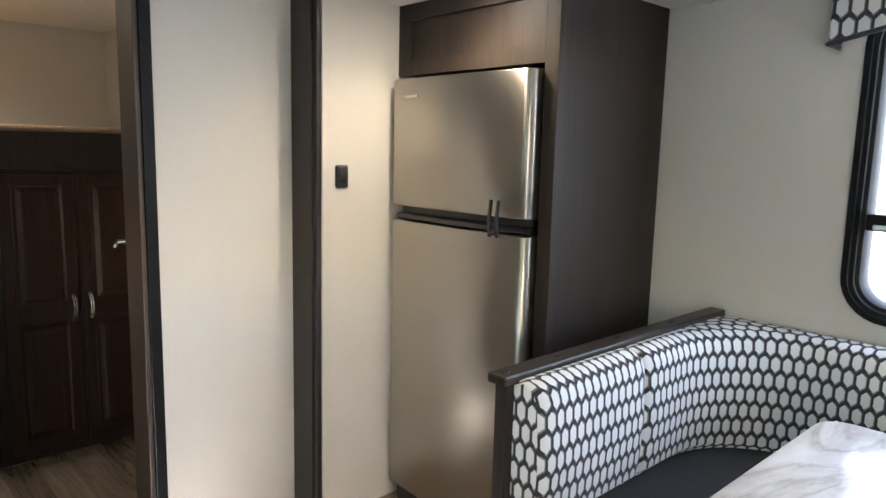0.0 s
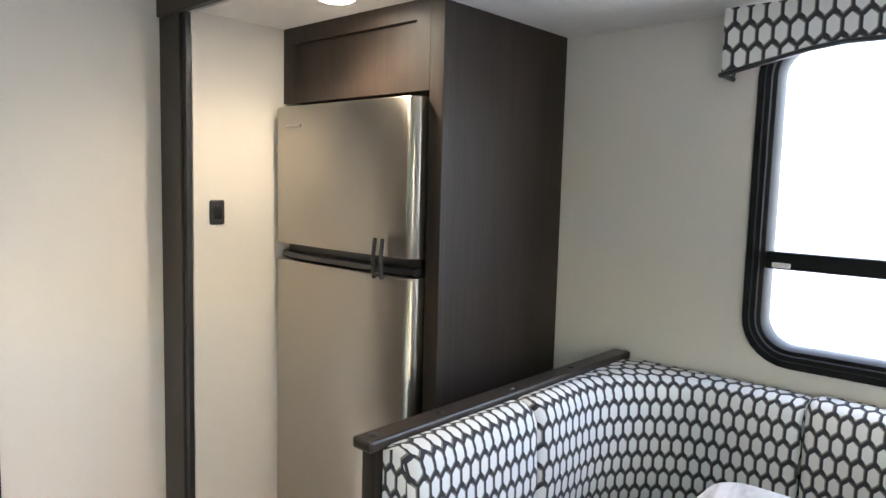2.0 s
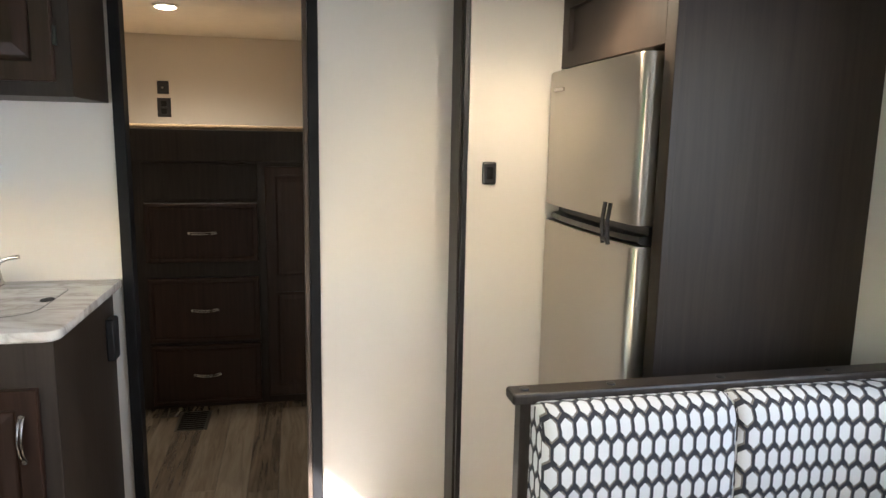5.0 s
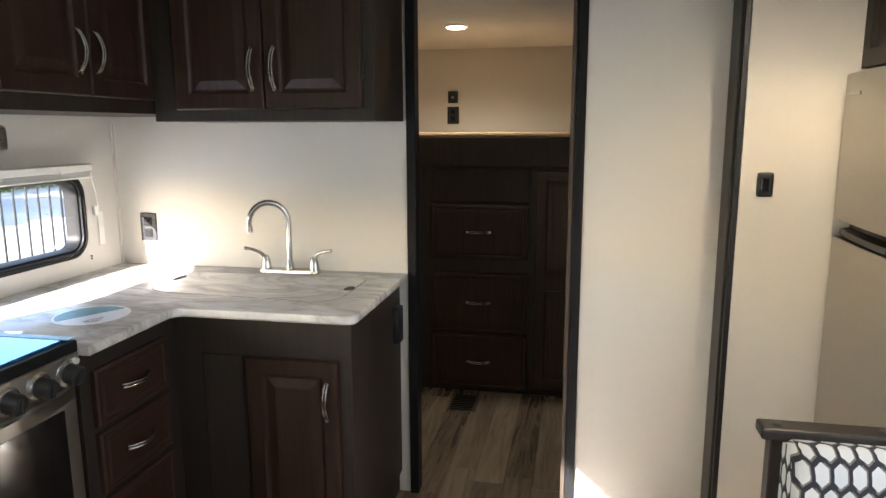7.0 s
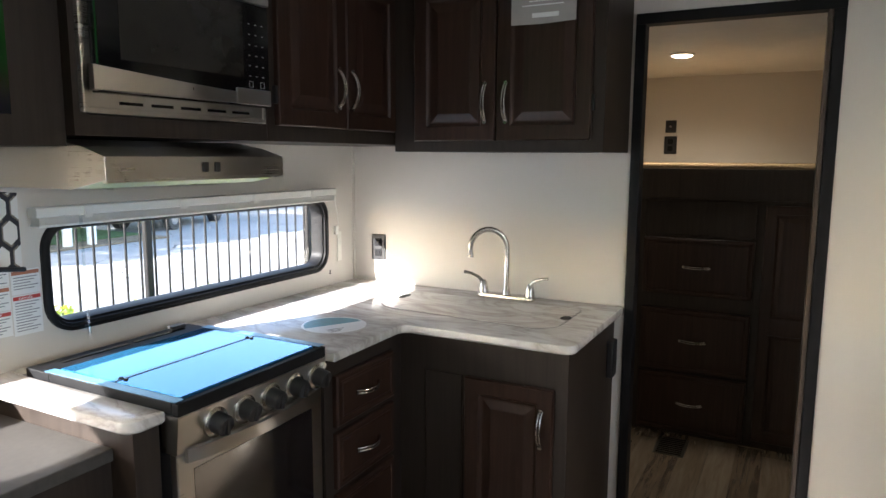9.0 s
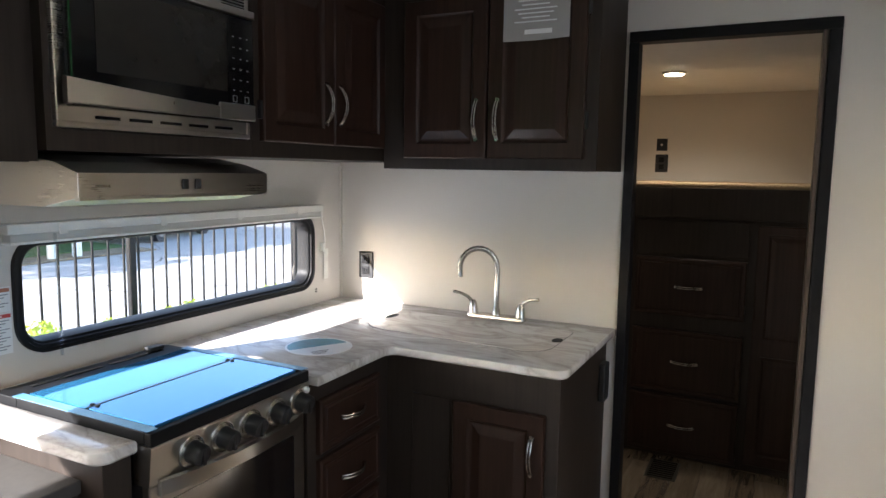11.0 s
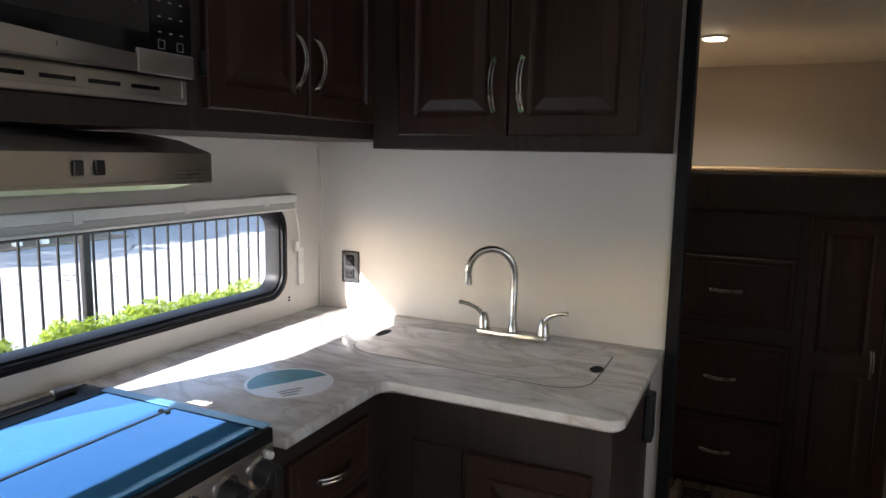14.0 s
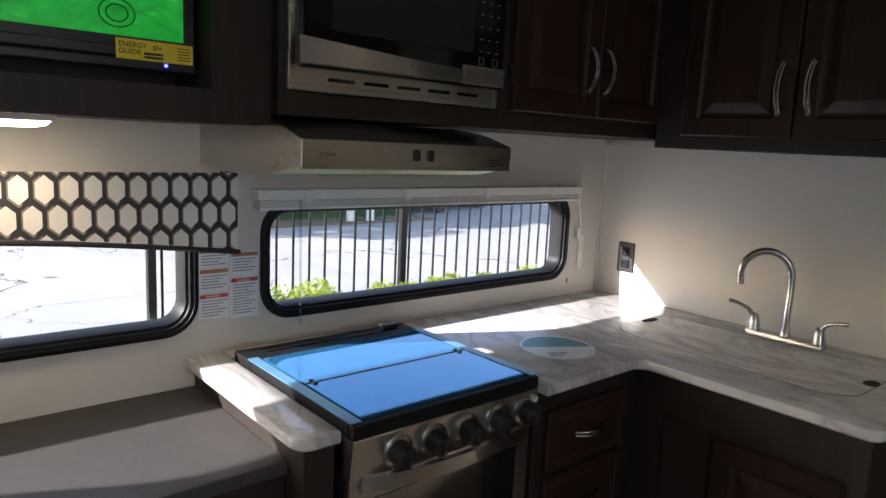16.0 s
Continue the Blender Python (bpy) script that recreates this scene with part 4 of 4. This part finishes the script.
# ---- on and over the counter ----
cover = thing("sink_cover", "marble-look cover board set into the sink opening", "sink cover", (-1.78, -0.23, TOP))
cov = rounded([(-1.945, -0.595), (-1.637, -0.595), (-1.598, 0.124), (-1.945, 0.124)], [0.03, 0.1, 0.09, 0.03])
part("gap", slab(offset(cov, -0.003), TOP - 0.002, TOP + 0.0006, 0.0003), BLACK, cover, "dark joint")
part("board", slab(cov, TOP - 0.001, TOP + 0.0022, 0.0008), STONE, cover)
# finger holes are discs, not cut; their inner shade is in the colour
for x, y, a, b in ((-1.835, -0.572, 0.042, 0.016), (-1.786, 0.11, 0.03, 0.018)):
    bm = rings([[(x + a * math.cos(radians(20 * k)), y + b * math.sin(radians(20 * k)), z) for k in range(18)] for z in (TOP + 0.001, TOP + 0.0028)])
    part("finger_hole", bm, HOLE, cover)

faucet = thing("faucet", "satin nickel gooseneck faucet with two lever handles", "faucet", (-1.985, -0.21, TOP))
fx, fy = -1.99, -0.198
part("deck_plate", slab(rounded([(fx - 0.024, fy - 0.118), (fx + 0.024, fy - 0.118), (fx + 0.024, fy + 0.118), (fx - 0.024, fy + 0.118)], 0.012), TOP, TOP + 0.02, 0.005), CHROME, faucet, smooth=True)
neck = [(fx, fy, TOP + 0.015), (fx, fy, TOP + 0.045), (fx, fy, TOP + 0.048), (fx, fy, TOP + 0.20)]
tip = Vector((-1.92, -0.325, 0))
reach = (tip - Vector((fx, fy, 0)))
for k in range(1, 13):
    a = radians(195 * k / 12)
    f = (1 - math.cos(a)) / 2
    neck.append((fx + reach.x * f, fy + reach.y * f, TOP + 0.20 + 0.078 * math.sin(a)))
neck.append((neck[-1][0], neck[-1][1], neck[-1][2] - 0.012))
part("spout", tube(neck, [0.017, 0.013, 0.0105] + [0.0112] * (len(neck) - 4) + [0.012], 16), CHROME, faucet, "tall gooseneck spout", smooth=True)
for s in (-1, 1):
    y = fy + s * 0.098
    hnd = part("handle", tube([(fx, y, TOP + 0.016), (fx, y, TOP + 0.04), (fx, y, TOP + 0.062), (fx, y, TOP + 0.07)], [0.021, 0.018, 0.013, 0.008], 16), CHROME, faucet, "lever handle", smooth=True)
    part("lever", tube([(fx, y, TOP + 0.056), (fx + 0.008, y + s * 0.02, TOP + 0.082), (fx + 0.014, y + s * 0.05, TOP + 0.094), (fx + 0.018, y + s * 0.078, TOP + 0.098)], [0.009, 0.0065, 0.006, 0.007], 10), CHROME, hnd, smooth=True)

card = thing("round_card", "round printed card, teal and white, on the counter", "card", (-1.325, -0.543, TOP))
disc = [(-1.325 + 0.108 * math.cos(radians(10 * k)), -0.543 + 0.108 * math.sin(radians(10 * k))) for k in range(36)]
part("paper", rings([[(x, y, z) for x, y in disc] for z in (TOP + 0.0004, TOP + 0.0012)]), plain("card_white", (0.72, 0.73, 0.74), 0.35, spread=0.03), card)
cut = radians(150)
half = [(-1.325 + 0.1 * math.cos(cut + radians(180 * k / 18)), -0.543 + 0.1 * math.sin(cut + radians(180 * k / 18))) for k in range(19)]
part("printed_half", rings([[(x, y, z) for x, y in half] for z in (TOP + 0.0012, TOP + 0.0016)]), plain("teal_print", (0.03, 0.2, 0.26), 0.35, spread=0.3, scale=30), card, "teal printed half")
for k in range(3):
    m = Matrix.Translation((-1.325 + 0.045 + 0.012 * k, -0.543 + 0.038 + 0.01 * k, TOP + 0.0014)) @ Matrix.Rotation(radians(-30), 4, "Z")
    part("print_bar", turned(box(-0.03 + 0.006 * k, 0.03 - 0.006 * k, -0.002, 0.002, 0, 0.0004), m @ Matrix.Rotation(radians(0), 4, "Z")), INK, card)


def socket(name, label, face, u0, u1, z0, z1):
    ob = thing(name, label, "outlet", face((u0 + u1) / 2, 0, z0))
    part("plate", box(*face.box(u0, u1, 0, 0.007, z0, z1)), BLACK, ob, bevel=0.003)
    mid, h = (u0 + u1) / 2, z1 - z0
    for f in (0.3, 0.7):
        z = z0 + h * f
        rec = part("receptacle", box(*face.box(mid - 0.017, mid + 0.017, 0.007, 0.0095, z - 0.017, z + 0.017)), BLACK_FRAME, ob, bevel=0.003)
        for d in (-0.007, 0.007):
            part("slot", box(*face.box(mid + d - 0.0015, mid + d + 0.0015, 0.009, 0.0098, z - 0.005, z + 0.007)), BLACK_GLASS, rec)
    return ob


P_FACE = Face("+x", PART_X)
socket("wall_outlet", "black double outlet on the kitchen splash wall", P_FACE, -0.888, -0.816, 1.009, 1.124)

blind = thing("window_blind", "cream mini blind drawn up over the kitchen window", "blind", (-1.28, -0.965, 1.28))
part("headrail", box(-1.898, -0.604, WALL_K + 0.001, -0.948, 1.306, 1.333), WHITE, blind, bevel=0.003)
for k in range(5):
    part("slat", box(-1.892, -0.61, WALL_K + 0.004, -0.948, 1.2895 + 0.0033 * k, 1.2917 + 0.0033 * k), WHITE, blind)
part("bottom_rail", box(-1.894, -0.608, WALL_K + 0.003, -0.946, 1.280, 1.2885), WHITE, blind, bevel=0.002)
part("wand", tube([(-0.72, -0.94, 1.305), (-0.722, -0.937, 0.975)], 0.0042, 8), pane_glass("clear_plastic", (0.86, 0.88, 0.88)), blind, "clear tilt wand", smooth=True)
part("cord", tube([(-1.872, -0.943, 1.303), (-1.905, -0.95, 1.22), (-1.93, -0.965, 1.165)], 0.002, 6), WHITE, blind)
part("cord_lock", box(-1.943, -1.921, -0.985, -0.972, 1.13, 1.168), WHITE, blind, bevel=0.003)
part("cord_tag", box(-1.975, -1.945, -0.984, -0.982, 1.01, 1.14), plain("tag_paper", (0.75, 0.74, 0.68), 0.6), blind, "hanging paper tag")
for k in range(4):
    x = -0.75 - 0.33 * k
    part("bracket", box(x - 0.012, x + 0.012, -0.948, -0.945, 1.299, 1.331), WHITE, blind, bevel=0.002)
for z in (0.962, 0.972):
    tagged(part("wall_screw", tube([(-1.898, WALL_K, z), (-1.898, WALL_K + 0.004, z)], [0.004, 0.003], 10), BLACK), "small dark screw head in the kitchen wall", "screw", "wall screws")

PAPER = plain("label_paper", (0.78, 0.78, 0.77), 0.5, spread=0.02)
RED = plain("label_red", (0.5, 0.05, 0.04), 0.5, spread=0.05)
PRINT = plain("label_print", (0.25, 0.25, 0.26), 0.6)
BROWN = plain("label_brown", (0.42, 0.16, 0.09), 0.5, spread=0.05)
for x0, x1, z0, z1, head in ((-0.545, -0.468, 1.136, 1.186, RED), (-0.545, -0.468, 1.072, 1.134, BROWN), (-0.545, -0.468, 1.003, 1.070, RED), (-0.625, -0.549, 1.107, 1.172, BROWN), (-0.625, -0.549, 0.998, 1.105, RED)):
    lab = thing("warning_label", "white warning label with a coloured header strip", "label", ((x0 + x1) / 2, WALL_K, z0), group="warning labels")
    part("paper", box(x0, x1, WALL_K, WALL_K + 0.001, z0, z1), PAPER, lab)
    part("header", box(x0 + 0.002, x1 - 0.002, WALL_K + 0.001, WALL_K + 0.0015, z1 - 0.013, z1 - 0.003), head, lab)
    if head is RED:
        words("DANGER", Face("+y", WALL_K), x1 - 0.016, 0.0018, z1 - 0.0112, 0.009, PAPER, lab, -1)
    n_lines = int((z1 - z0 - 0.02) / 0.0075)
    for k in range(n_lines):
        z = z1 - 0.02 - 0.0075 * k
        short = 0.02 * ((k * 7) % 3) / 2
        part("print_bar", box(x0 + 0.006 + short, x1 - 0.006, WALL_K + 0.001, WALL_K + 0.0014, z - 0.0012, z + 0.0012), PRINT, lab)

notice = thing("paper_notice", "grey printed notice taped to the cabinet door", "notice", (-1.69, 0.03, 1.9))
nb = rings([[(x + 0.004 * math.sin(3 * (y + 0.08) / 0.22), y, z) for y, z in ((-0.079, 1.9), (0.03, 1.897), (0.141, 1.902), (0.141, 2.1), (-0.079, 2.1))] for x in (-1.6985, -1.6975)])
part("paper", nb, plain("grey_card", (0.36, 0.34, 0.32), 0.6, spread=0.05), notice)
for k in range(7):
    a = 0.02 + 0.012 * ((k * 5) % 3)
    part("print_bar", box(-1.696, -1.6925, -0.06 + a, 0.12 - a, 1.955 + 0.013 * k, 1.9585 + 0.013 * k), PAPER, notice)
part("printed_mark", box(-1.696, -1.6925, -0.005, 0.085, 1.918, 1.932), PAPER, notice, "plain white mark")

# ---- bunk room ----
B_FRONT = Face("+x", -3.2)
dresser = thing("bunk_dresser", "dark wood built-in dresser and wardrobe under the bunk", "dresser", (-3.6, 0.35, 0))
part("carcass", box(BED_BACK, -3.2, -0.985, 1.335, 0.0, 1.415), FRAME_WOOD, dresser)
part("top_fascia", box(-3.2, -3.186, -0.985, 1.335, 1.262, 1.415), FRAME_WOOD, dresser, bevel=0.003)
part("blank_panel", raised(B_FRONT, 0.096, 0.63, 1.075, 1.25, [(0, 0), (0, 0.004), (0.002, 0.006), (0.01, 0.006)]), FRAME_WOOD, dresser)
for z0, z1 in ((0.762, 1.058), (0.352, 0.683), (0.02, 0.336)):
    drawer_front(B_FRONT, dresser, 0.096, 0.63, z0, z1, 0.062)
for u0, u1, hu in ((0.668, 0.952, 0.925), (0.962, 1.246, 0.992)):
    bm = raised(B_FRONT, u0, u1, 0.04, 1.24, [(0, 0), (0, 0.014), (0.004, 0.018), (0.02, 0.018)])
    wd = part("door", bm, DOOR_WOOD, dresser)
    for z0, z1 in ((0.09, 0.6), (0.68, 1.2)):
        part("raised_panel", raised(B_FRONT, u0 + 0.045, u1 - 0.045, z0, z1, [(0, 0.0176), (0, 0.022), (0.006, 0.022), (0.016, 0.0185), (0.035, 0.0235), (0.04, 0.024)]), DOOR_WOOD, wd)
    pull(B_FRONT, wd, hu, 0.605, 0.715, 0.018)
bunk = tagged(part("bunk_pad", box(BED_BACK + 0.002, -3.19, -0.985, 1.335, 1.415, 1.44), plain("tan_pile", (0.36, 0.26, 0.16), 0.95, spread=0.3, scale=120, bump=0.9), bevel=0.01), "tan carpeted bunk platform edge", "platform")
Q_FACE = Face("+x", BED_BACK)
box_up = thing("cable_outlet", "small black cable outlet on the bunk wall", "outlet", (BED_BACK, 0.05, 1.63))
part("plate", box(*Q_FACE.box(0.018, 0.084, 0, 0.008, 1.628, 1.705)), BLACK, box_up, bevel=0.003)
part("plug", tube([(BED_BACK + 0.008, 0.05, 1.665), (BED_BACK + 0.016, 0.05, 1.665)], 0.008, 12), CHROME, box_up)
socket("wall_outlet", "black double outlet on the bunk wall", Q_FACE, 0.014, 0.092, 1.492, 1.605)
vent = thing("floor_vent", "dark metal floor register in front of the dresser", "vent", (-3.0, 0.3, 0))
part("frame", box(-3.13, -2.90, 0.235, 0.385, 0.0, 0.005), plain("bronze_metal", (0.05, 0.045, 0.035), 0.4, 0.6), vent, bevel=0.002)
for k in range(9):
    x = -3.115 + 0.024 * k
    part("slot", box(x, x + 0.012, 0.25, 0.37, 0.0045, 0.0062), BLACK_GLASS, vent)

# ---- outside ----
GROUND = -0.75
nc = Nodes("pale_pavement")
pv = nc.ramp(nc.noise(0.35, None, 6), [(0.3, (0.31, 0.303, 0.29)), (0.7, (0.38, 0.372, 0.36))])
crack = nc.math("ABSOLUTE", nc.math("SUBTRACT", nc.noise(0.22, None, 5, 0.5, 1.5), 0.5))
nc.bump(nc.noise(60.0), 0.3, 0.004)
PAVE = nc.done(nc.mix(nc.math("LESS_THAN", crack, 0.003), pv, (0.07, 0.07, 0.07)), 0.85)
structure("ground", box(-400, 400, -400, 400, GROUND - 0.4, GROUND), PAVE, "pale worn asphalt parking ground", "ground")
structure("verge", box(-12.2, 20, -15.1, -14.1, GROUND, GROUND + 0.04), plain("dry_mulch", (0.22, 0.16, 0.1), 0.95, spread=0.5, scale=9, bump=1.0), "dry mulch verge along the parking ground", "verge", bevel=0.015)
structure("lawn", box(-12.2, 20, -46, -15.1, GROUND, GROUND + 0.06), plain("lawn_grass", (0.07, 0.12, 0.03), 0.9, spread=0.4, scale=6, bump=1.0), "strip of grass beyond the parking ground", "lawn", bevel=0.02)

fence = thing("metal_fence", "black metal picket fence beyond the kitchen windows", "fence", (-3.3, -3.9, GROUND))
bar_bm = box(-0.007, 0.007, -3.907, -3.893, GROUND + 0.1, 1.45)
first = part("picket", bar_bm, BLACK_FRAME, fence)
for k in range(-60, 15):
    ob = new("picket", first.data)
    ob.parent = fence
    ob.location = (0.1373 * (k + 0.5), 0, 0)
first.location = (0.1373 * 14.5 + 0.001, 0, 0)
bmesh_shift = Matrix.Translation((-3.3, 0, 0))
first.data.transform(bmesh_shift)
for k in range(-4, 2):
    x = -3.3 + 2.06 * k
    part("post", box(x - 0.026, x + 0.026, -3.926, -3.874, GROUND, 1.5), BLACK_FRAME, fence)
for z in (GROUND + 0.14, 1.38):
    part("rail", box(-11.6, -1.24, -3.915, -3.885, z, z + 0.035), BLACK_FRAME, fence)


def leaves(name, spots, size, count, seed, material, parent=None):
    """Many small folded leaves through ellipsoids (x, y, z, rx, ry, rz)."""
    rng = np.random.default_rng(seed)
    verts, faces = [], []
    for sx, sy, sz, rx, ry, rz in spots:
        for _ in range(count):
            d = rng.normal(size=3)
            d /= np.linalg.norm(d)
            r = 0.74 + 0.28 * rng.random()
            c = np.array((sx, sy, sz)) + d * np.array((rx, ry, rz)) * r
            a, b = rng.normal(size=3), rng.normal(size=3)
            a /= np.linalg.norm(a)
            b -= a * a.dot(b)
            b /= np.linalg.norm(b)
            s = size * (0.6 + 0.8 * rng.random())
            n = len(verts)
            verts += [c - a * s, c + b * s * 0.45, c + a * s, c - b * s * 0.45]
            faces += [(n, n + 1, n + 2, n + 3)]
    mesh = bpy.data.meshes.new(name)
    mesh.from_pydata([tuple(v - np.array(BASE[parent.name] if parent else (0, 0, 0))) for v in verts], [], faces)
    mesh.materials.append(material)
    ob = new(name, mesh)
    ob.parent = parent
    return ob


def foliage(name, dark, light):
    n = Nodes(name)
    geo = n.tree.nodes.new("ShaderNodeNewGeometry")
    n.done(n.ramp(geo.outputs["Random Per Island"], [(0.0, dark), (1.0, light)]), 0.55)
    thin = n.tree.nodes.new("ShaderNodeBsdfTranslucent")
    thin.inputs[0].default_value = (light[0] * 1.6, light[1] * 1.5, light[2], 1)
    blend = n.tree.nodes.new("ShaderNodeMixShader")
    blend.inputs[0].default_value = 0.4
    n.put(blend.inputs[1], n.bsdf.outputs[0])
    n.put(blend.inputs[2], thin.outputs[0])
    n.put(n.tree.nodes["Material Output"].inputs[0], blend.outputs[0])
    return n.mat


HEDGE = foliage("hedge_leaf", (0.06, 0.12, 0.014), (0.32, 0.4, 0.06))
TREE = foliage("tree_leaf", (0.03, 0.06, 0.012), (0.1, 0.14, 0.03))
BARK = plain("bark", (0.09, 0.07, 0.05), 0.9, spread=0.4, scale=12, bump=1.0)


def shrub(x, half, top, seed):
    ob = thing("hedge_shrub", "clipped bright green shrub in front of the fence", "shrub", (x, -3.3, GROUND), group="hedge shrubs")
    rng = random.Random(seed)
    spots = []
    for k in range(7):
        h = top - GROUND
        spots.append((x + rng.uniform(-half, half) * 0.7, -3.3 + rng.uniform(-0.12, 0.12), GROUND + h * rng.uniform(0.5, 0.66), half * 0.45, 0.26, h * 0.36))
    spots.append((x, -3.3, GROUND + (top - GROUND) * 0.5, half, 0.3, (top - GROUND) * 0.46))
    part("stem", tube([(x, -3.3, GROUND), (x + 0.03, -3.28, GROUND + 0.35), (x - 0.02, -3.3, GROUND + 0.7)], [0.04, 0.03, 0.015], 8), BARK, ob)
    tagged(leaves("foliage", spots, 0.0175, 4600, seed, HEDGE, ob), kind="stuff")


for x, half, top, seed in ((-1.75, 0.62, 0.56, 1), (-2.75, 0.45, 0.42, 7), (-3.35, 0.5, 0.47, 2), (-4.0, 0.5, 0.45, 3), (-4.75, 0.5, 0.38, 4), (-5.6, 0.5, 0.32, 5)):
    shrub(x, half, top, seed)


def tree(x, y, height, seed):
    rng = random.Random(seed)
    ob = thing("tree", "broad leafy tree beyond the parking ground", "tree", (x, y, GROUND), group="far trees")
    fork = GROUND + height * 0.35
    trunk = tube([(x, y, GROUND), (x + 0.1, y, GROUND + height * 0.18), (x, y + 0.1, fork), (x + 0.1, y, GROUND + height * 0.6)], [0.3, 0.22, 0.19, 0.1], 10)
    spots = []
    for k in range(9):
        a, r = rng.uniform(0, 6.28), rng.uniform(0.8, 2.4)
        end = Vector((x + r * math.cos(a), y + r * math.sin(a), GROUND + height * rng.uniform(0.5, 0.9)))
        tube([(x, y + 0.1, fork), (Vector((x, y, fork)) + end) / 2 + Vector((0, 0, 0.2)), end], [0.1, 0.07, 0.03], 6, trunk)
        spots.append((end.x, end.y, end.z, rng.uniform(1.0, 1.7), rng.uniform(1.0, 1.7), rng.uniform(0.7, 1.2)))
    part("trunk", trunk, BARK, ob)
    tagged(leaves("crown", spots, 0.16, 420, seed, TREE, ob), kind="stuff")


for k, (x, y) in enumerate(((-7.3, -17.4), (-11.3, -17.6), (-3.6, -18.0), (-9.2, -21), (-15.6, -22), (-20, -24), (-25.5, -24.5), (-31, -25), (-38, -25))):
    tree(x, y, 3.1 + (k * 37 % 5) * 0.1 + 1.0 * (k > 2) + 1.6 * (k > 4), 20 + k)
for k in range(11):
    x, by = -3 - 2.5 * k, -17.3 - 2.6 * (k > 3)
    b = thing("far_bush", "dark green bush below the trees", "bush", (x, by, GROUND), group="far bushes")
    tagged(leaves("foliage", [(x, by, GROUND + 0.7, 1.5, 0.8, 0.9), (x + 0.8, by - 0.3, GROUND + 1.1, 1.1, 0.7, 1.1)], 0.13, 500, 60 + k, TREE, b), kind="stuff")

for x, y in ((-9.56, -14.5), (-10.12, -14.4)):
    post = thing("marker_post", "short pale post on the mulch verge", "post", (x, y, GROUND + 0.04), group="marker posts")
    part("shaft", tube([(x, y, GROUND + 0.03), (x, y, GROUND + 1.0), (x, y, GROUND + 1.05)], [0.11, 0.11, 0.08], 14), WHITE, post, smooth=True)


def car(x, y, turn, paint, label):
    ob = thing("parked_car", label, "car", (x, y, GROUND), group="parked cars")
    m = Matrix.Translation((x, y, GROUND)) @ Matrix.Rotation(radians(turn), 4, "Z")
    profile = [(-2.2, 0.35), (-2.25, 0.8), (-2.1, 0.98), (-1.95, 1.0), (-1.55, 1.62), (-1.2, 1.7), (0.2, 1.68), (0.5, 1.6), (1.05, 1.05), (1.95, 0.95), (2.15, 0.75), (2.15, 0.35)]
    part("body", turned(rings([[(px, yy, pz if pz < 1.02 else pz) for px, pz in profile] for yy in (-0.86, 0.86)]), m), paint, ob, bevel=0.05)
    for s in (-1, 1):
        part("side_window", turned(boxes((-1.45, 0.55, s * 0.865 - 0.01, s * 0.865 + 0.01, 1.08, 1.52)), m), BLACK_GLASS, ob, bevel=0.008)
        for wx in (-1.4, 1.35):
            wheel = part("wheel", turned(tube([(wx, s * 0.7, 0.33), (wx, s * 0.92, 0.33)], 0.34, 24), m), BLACK, ob)
            part("rim", turned(tube([(wx, s * 0.9, 0.33), (wx, s * 0.935, 0.33)], [0.2, 0.18], 16), m), CHROME, wheel)
    return ob


car(-14.6, -16.9, 20, plain("grey_paint", (0.12, 0.13, 0.14), 0.25), "dark grey car parked beyond the fence")
car(-21.5, -14.5, 25, plain("white_paint", (0.7, 0.7, 0.7), 0.25), "white car parked beyond the fence")

# ---- floor planks ----
FLOOR = bpy.data.objects["floor"]
BASE["floor"] = Vector((0, 0, 0))
npk = Nodes("vinyl_plank")
info = npk.tree.nodes.new("ShaderNodeObjectInfo")
shift = npk.tree.nodes.new("ShaderNodeVectorMath")
shift.operation = "ADD"
npk.put(shift.inputs[0], npk.stretch((3, 34, 34)))
npk.put(shift.inputs[1], npk.math("MULTIPLY", info.outputs["Random"], 60.0))
gr = npk.noise(1.0, shift.outputs[0], 8, 0.68, 0.8)
tone = npk.math("ADD", npk.math("MULTIPLY", gr, 0.75), npk.math("MULTIPLY", info.outputs["Random"], 0.3))
npk.bump(gr, 0.2, 0.001)
PLANK = npk.done(npk.ramp(tone, [(0.28, (0.07, 0.053, 0.04)), (0.55, (0.18, 0.145, 0.11)), (0.85, (0.3, 0.255, 0.205))]), npk.math("MULTIPLY_ADD", gr, 0.12, 0.14), 0.0, Coat_Weight=0.8, Coat_Roughness=0.16, Coat_IOR=1.6)
PW, PL = 0.123, 0.92
full = rings([[(x, y, z) for x, y in ((-PL / 2 + d, -PW / 2 + d), (PL / 2 - d, -PW / 2 + d), (PL / 2 - d, PW / 2 - d), (-PL / 2 + d, PW / 2 - d))] for z, d in ((-0.004, 0.0007), (-0.001, 0.0007), (0.0, 0.0017))])
plank_ob = part("plank", full, PLANK, FLOOR)
plank_data = plank_ob.data
bpy.data.objects.remove(plank_ob)
plank_rng = random.Random(5)
for r in range(20):
    y = -0.99 + PW * (r + 0.5)
    x = -3.72 + plank_rng.uniform(0.0, 0.28)
    while x < 3.0:
        ob = new("plank", plank_data)
        ob.parent = FLOOR
        ob.location = (x, y, 0)
        x += PL
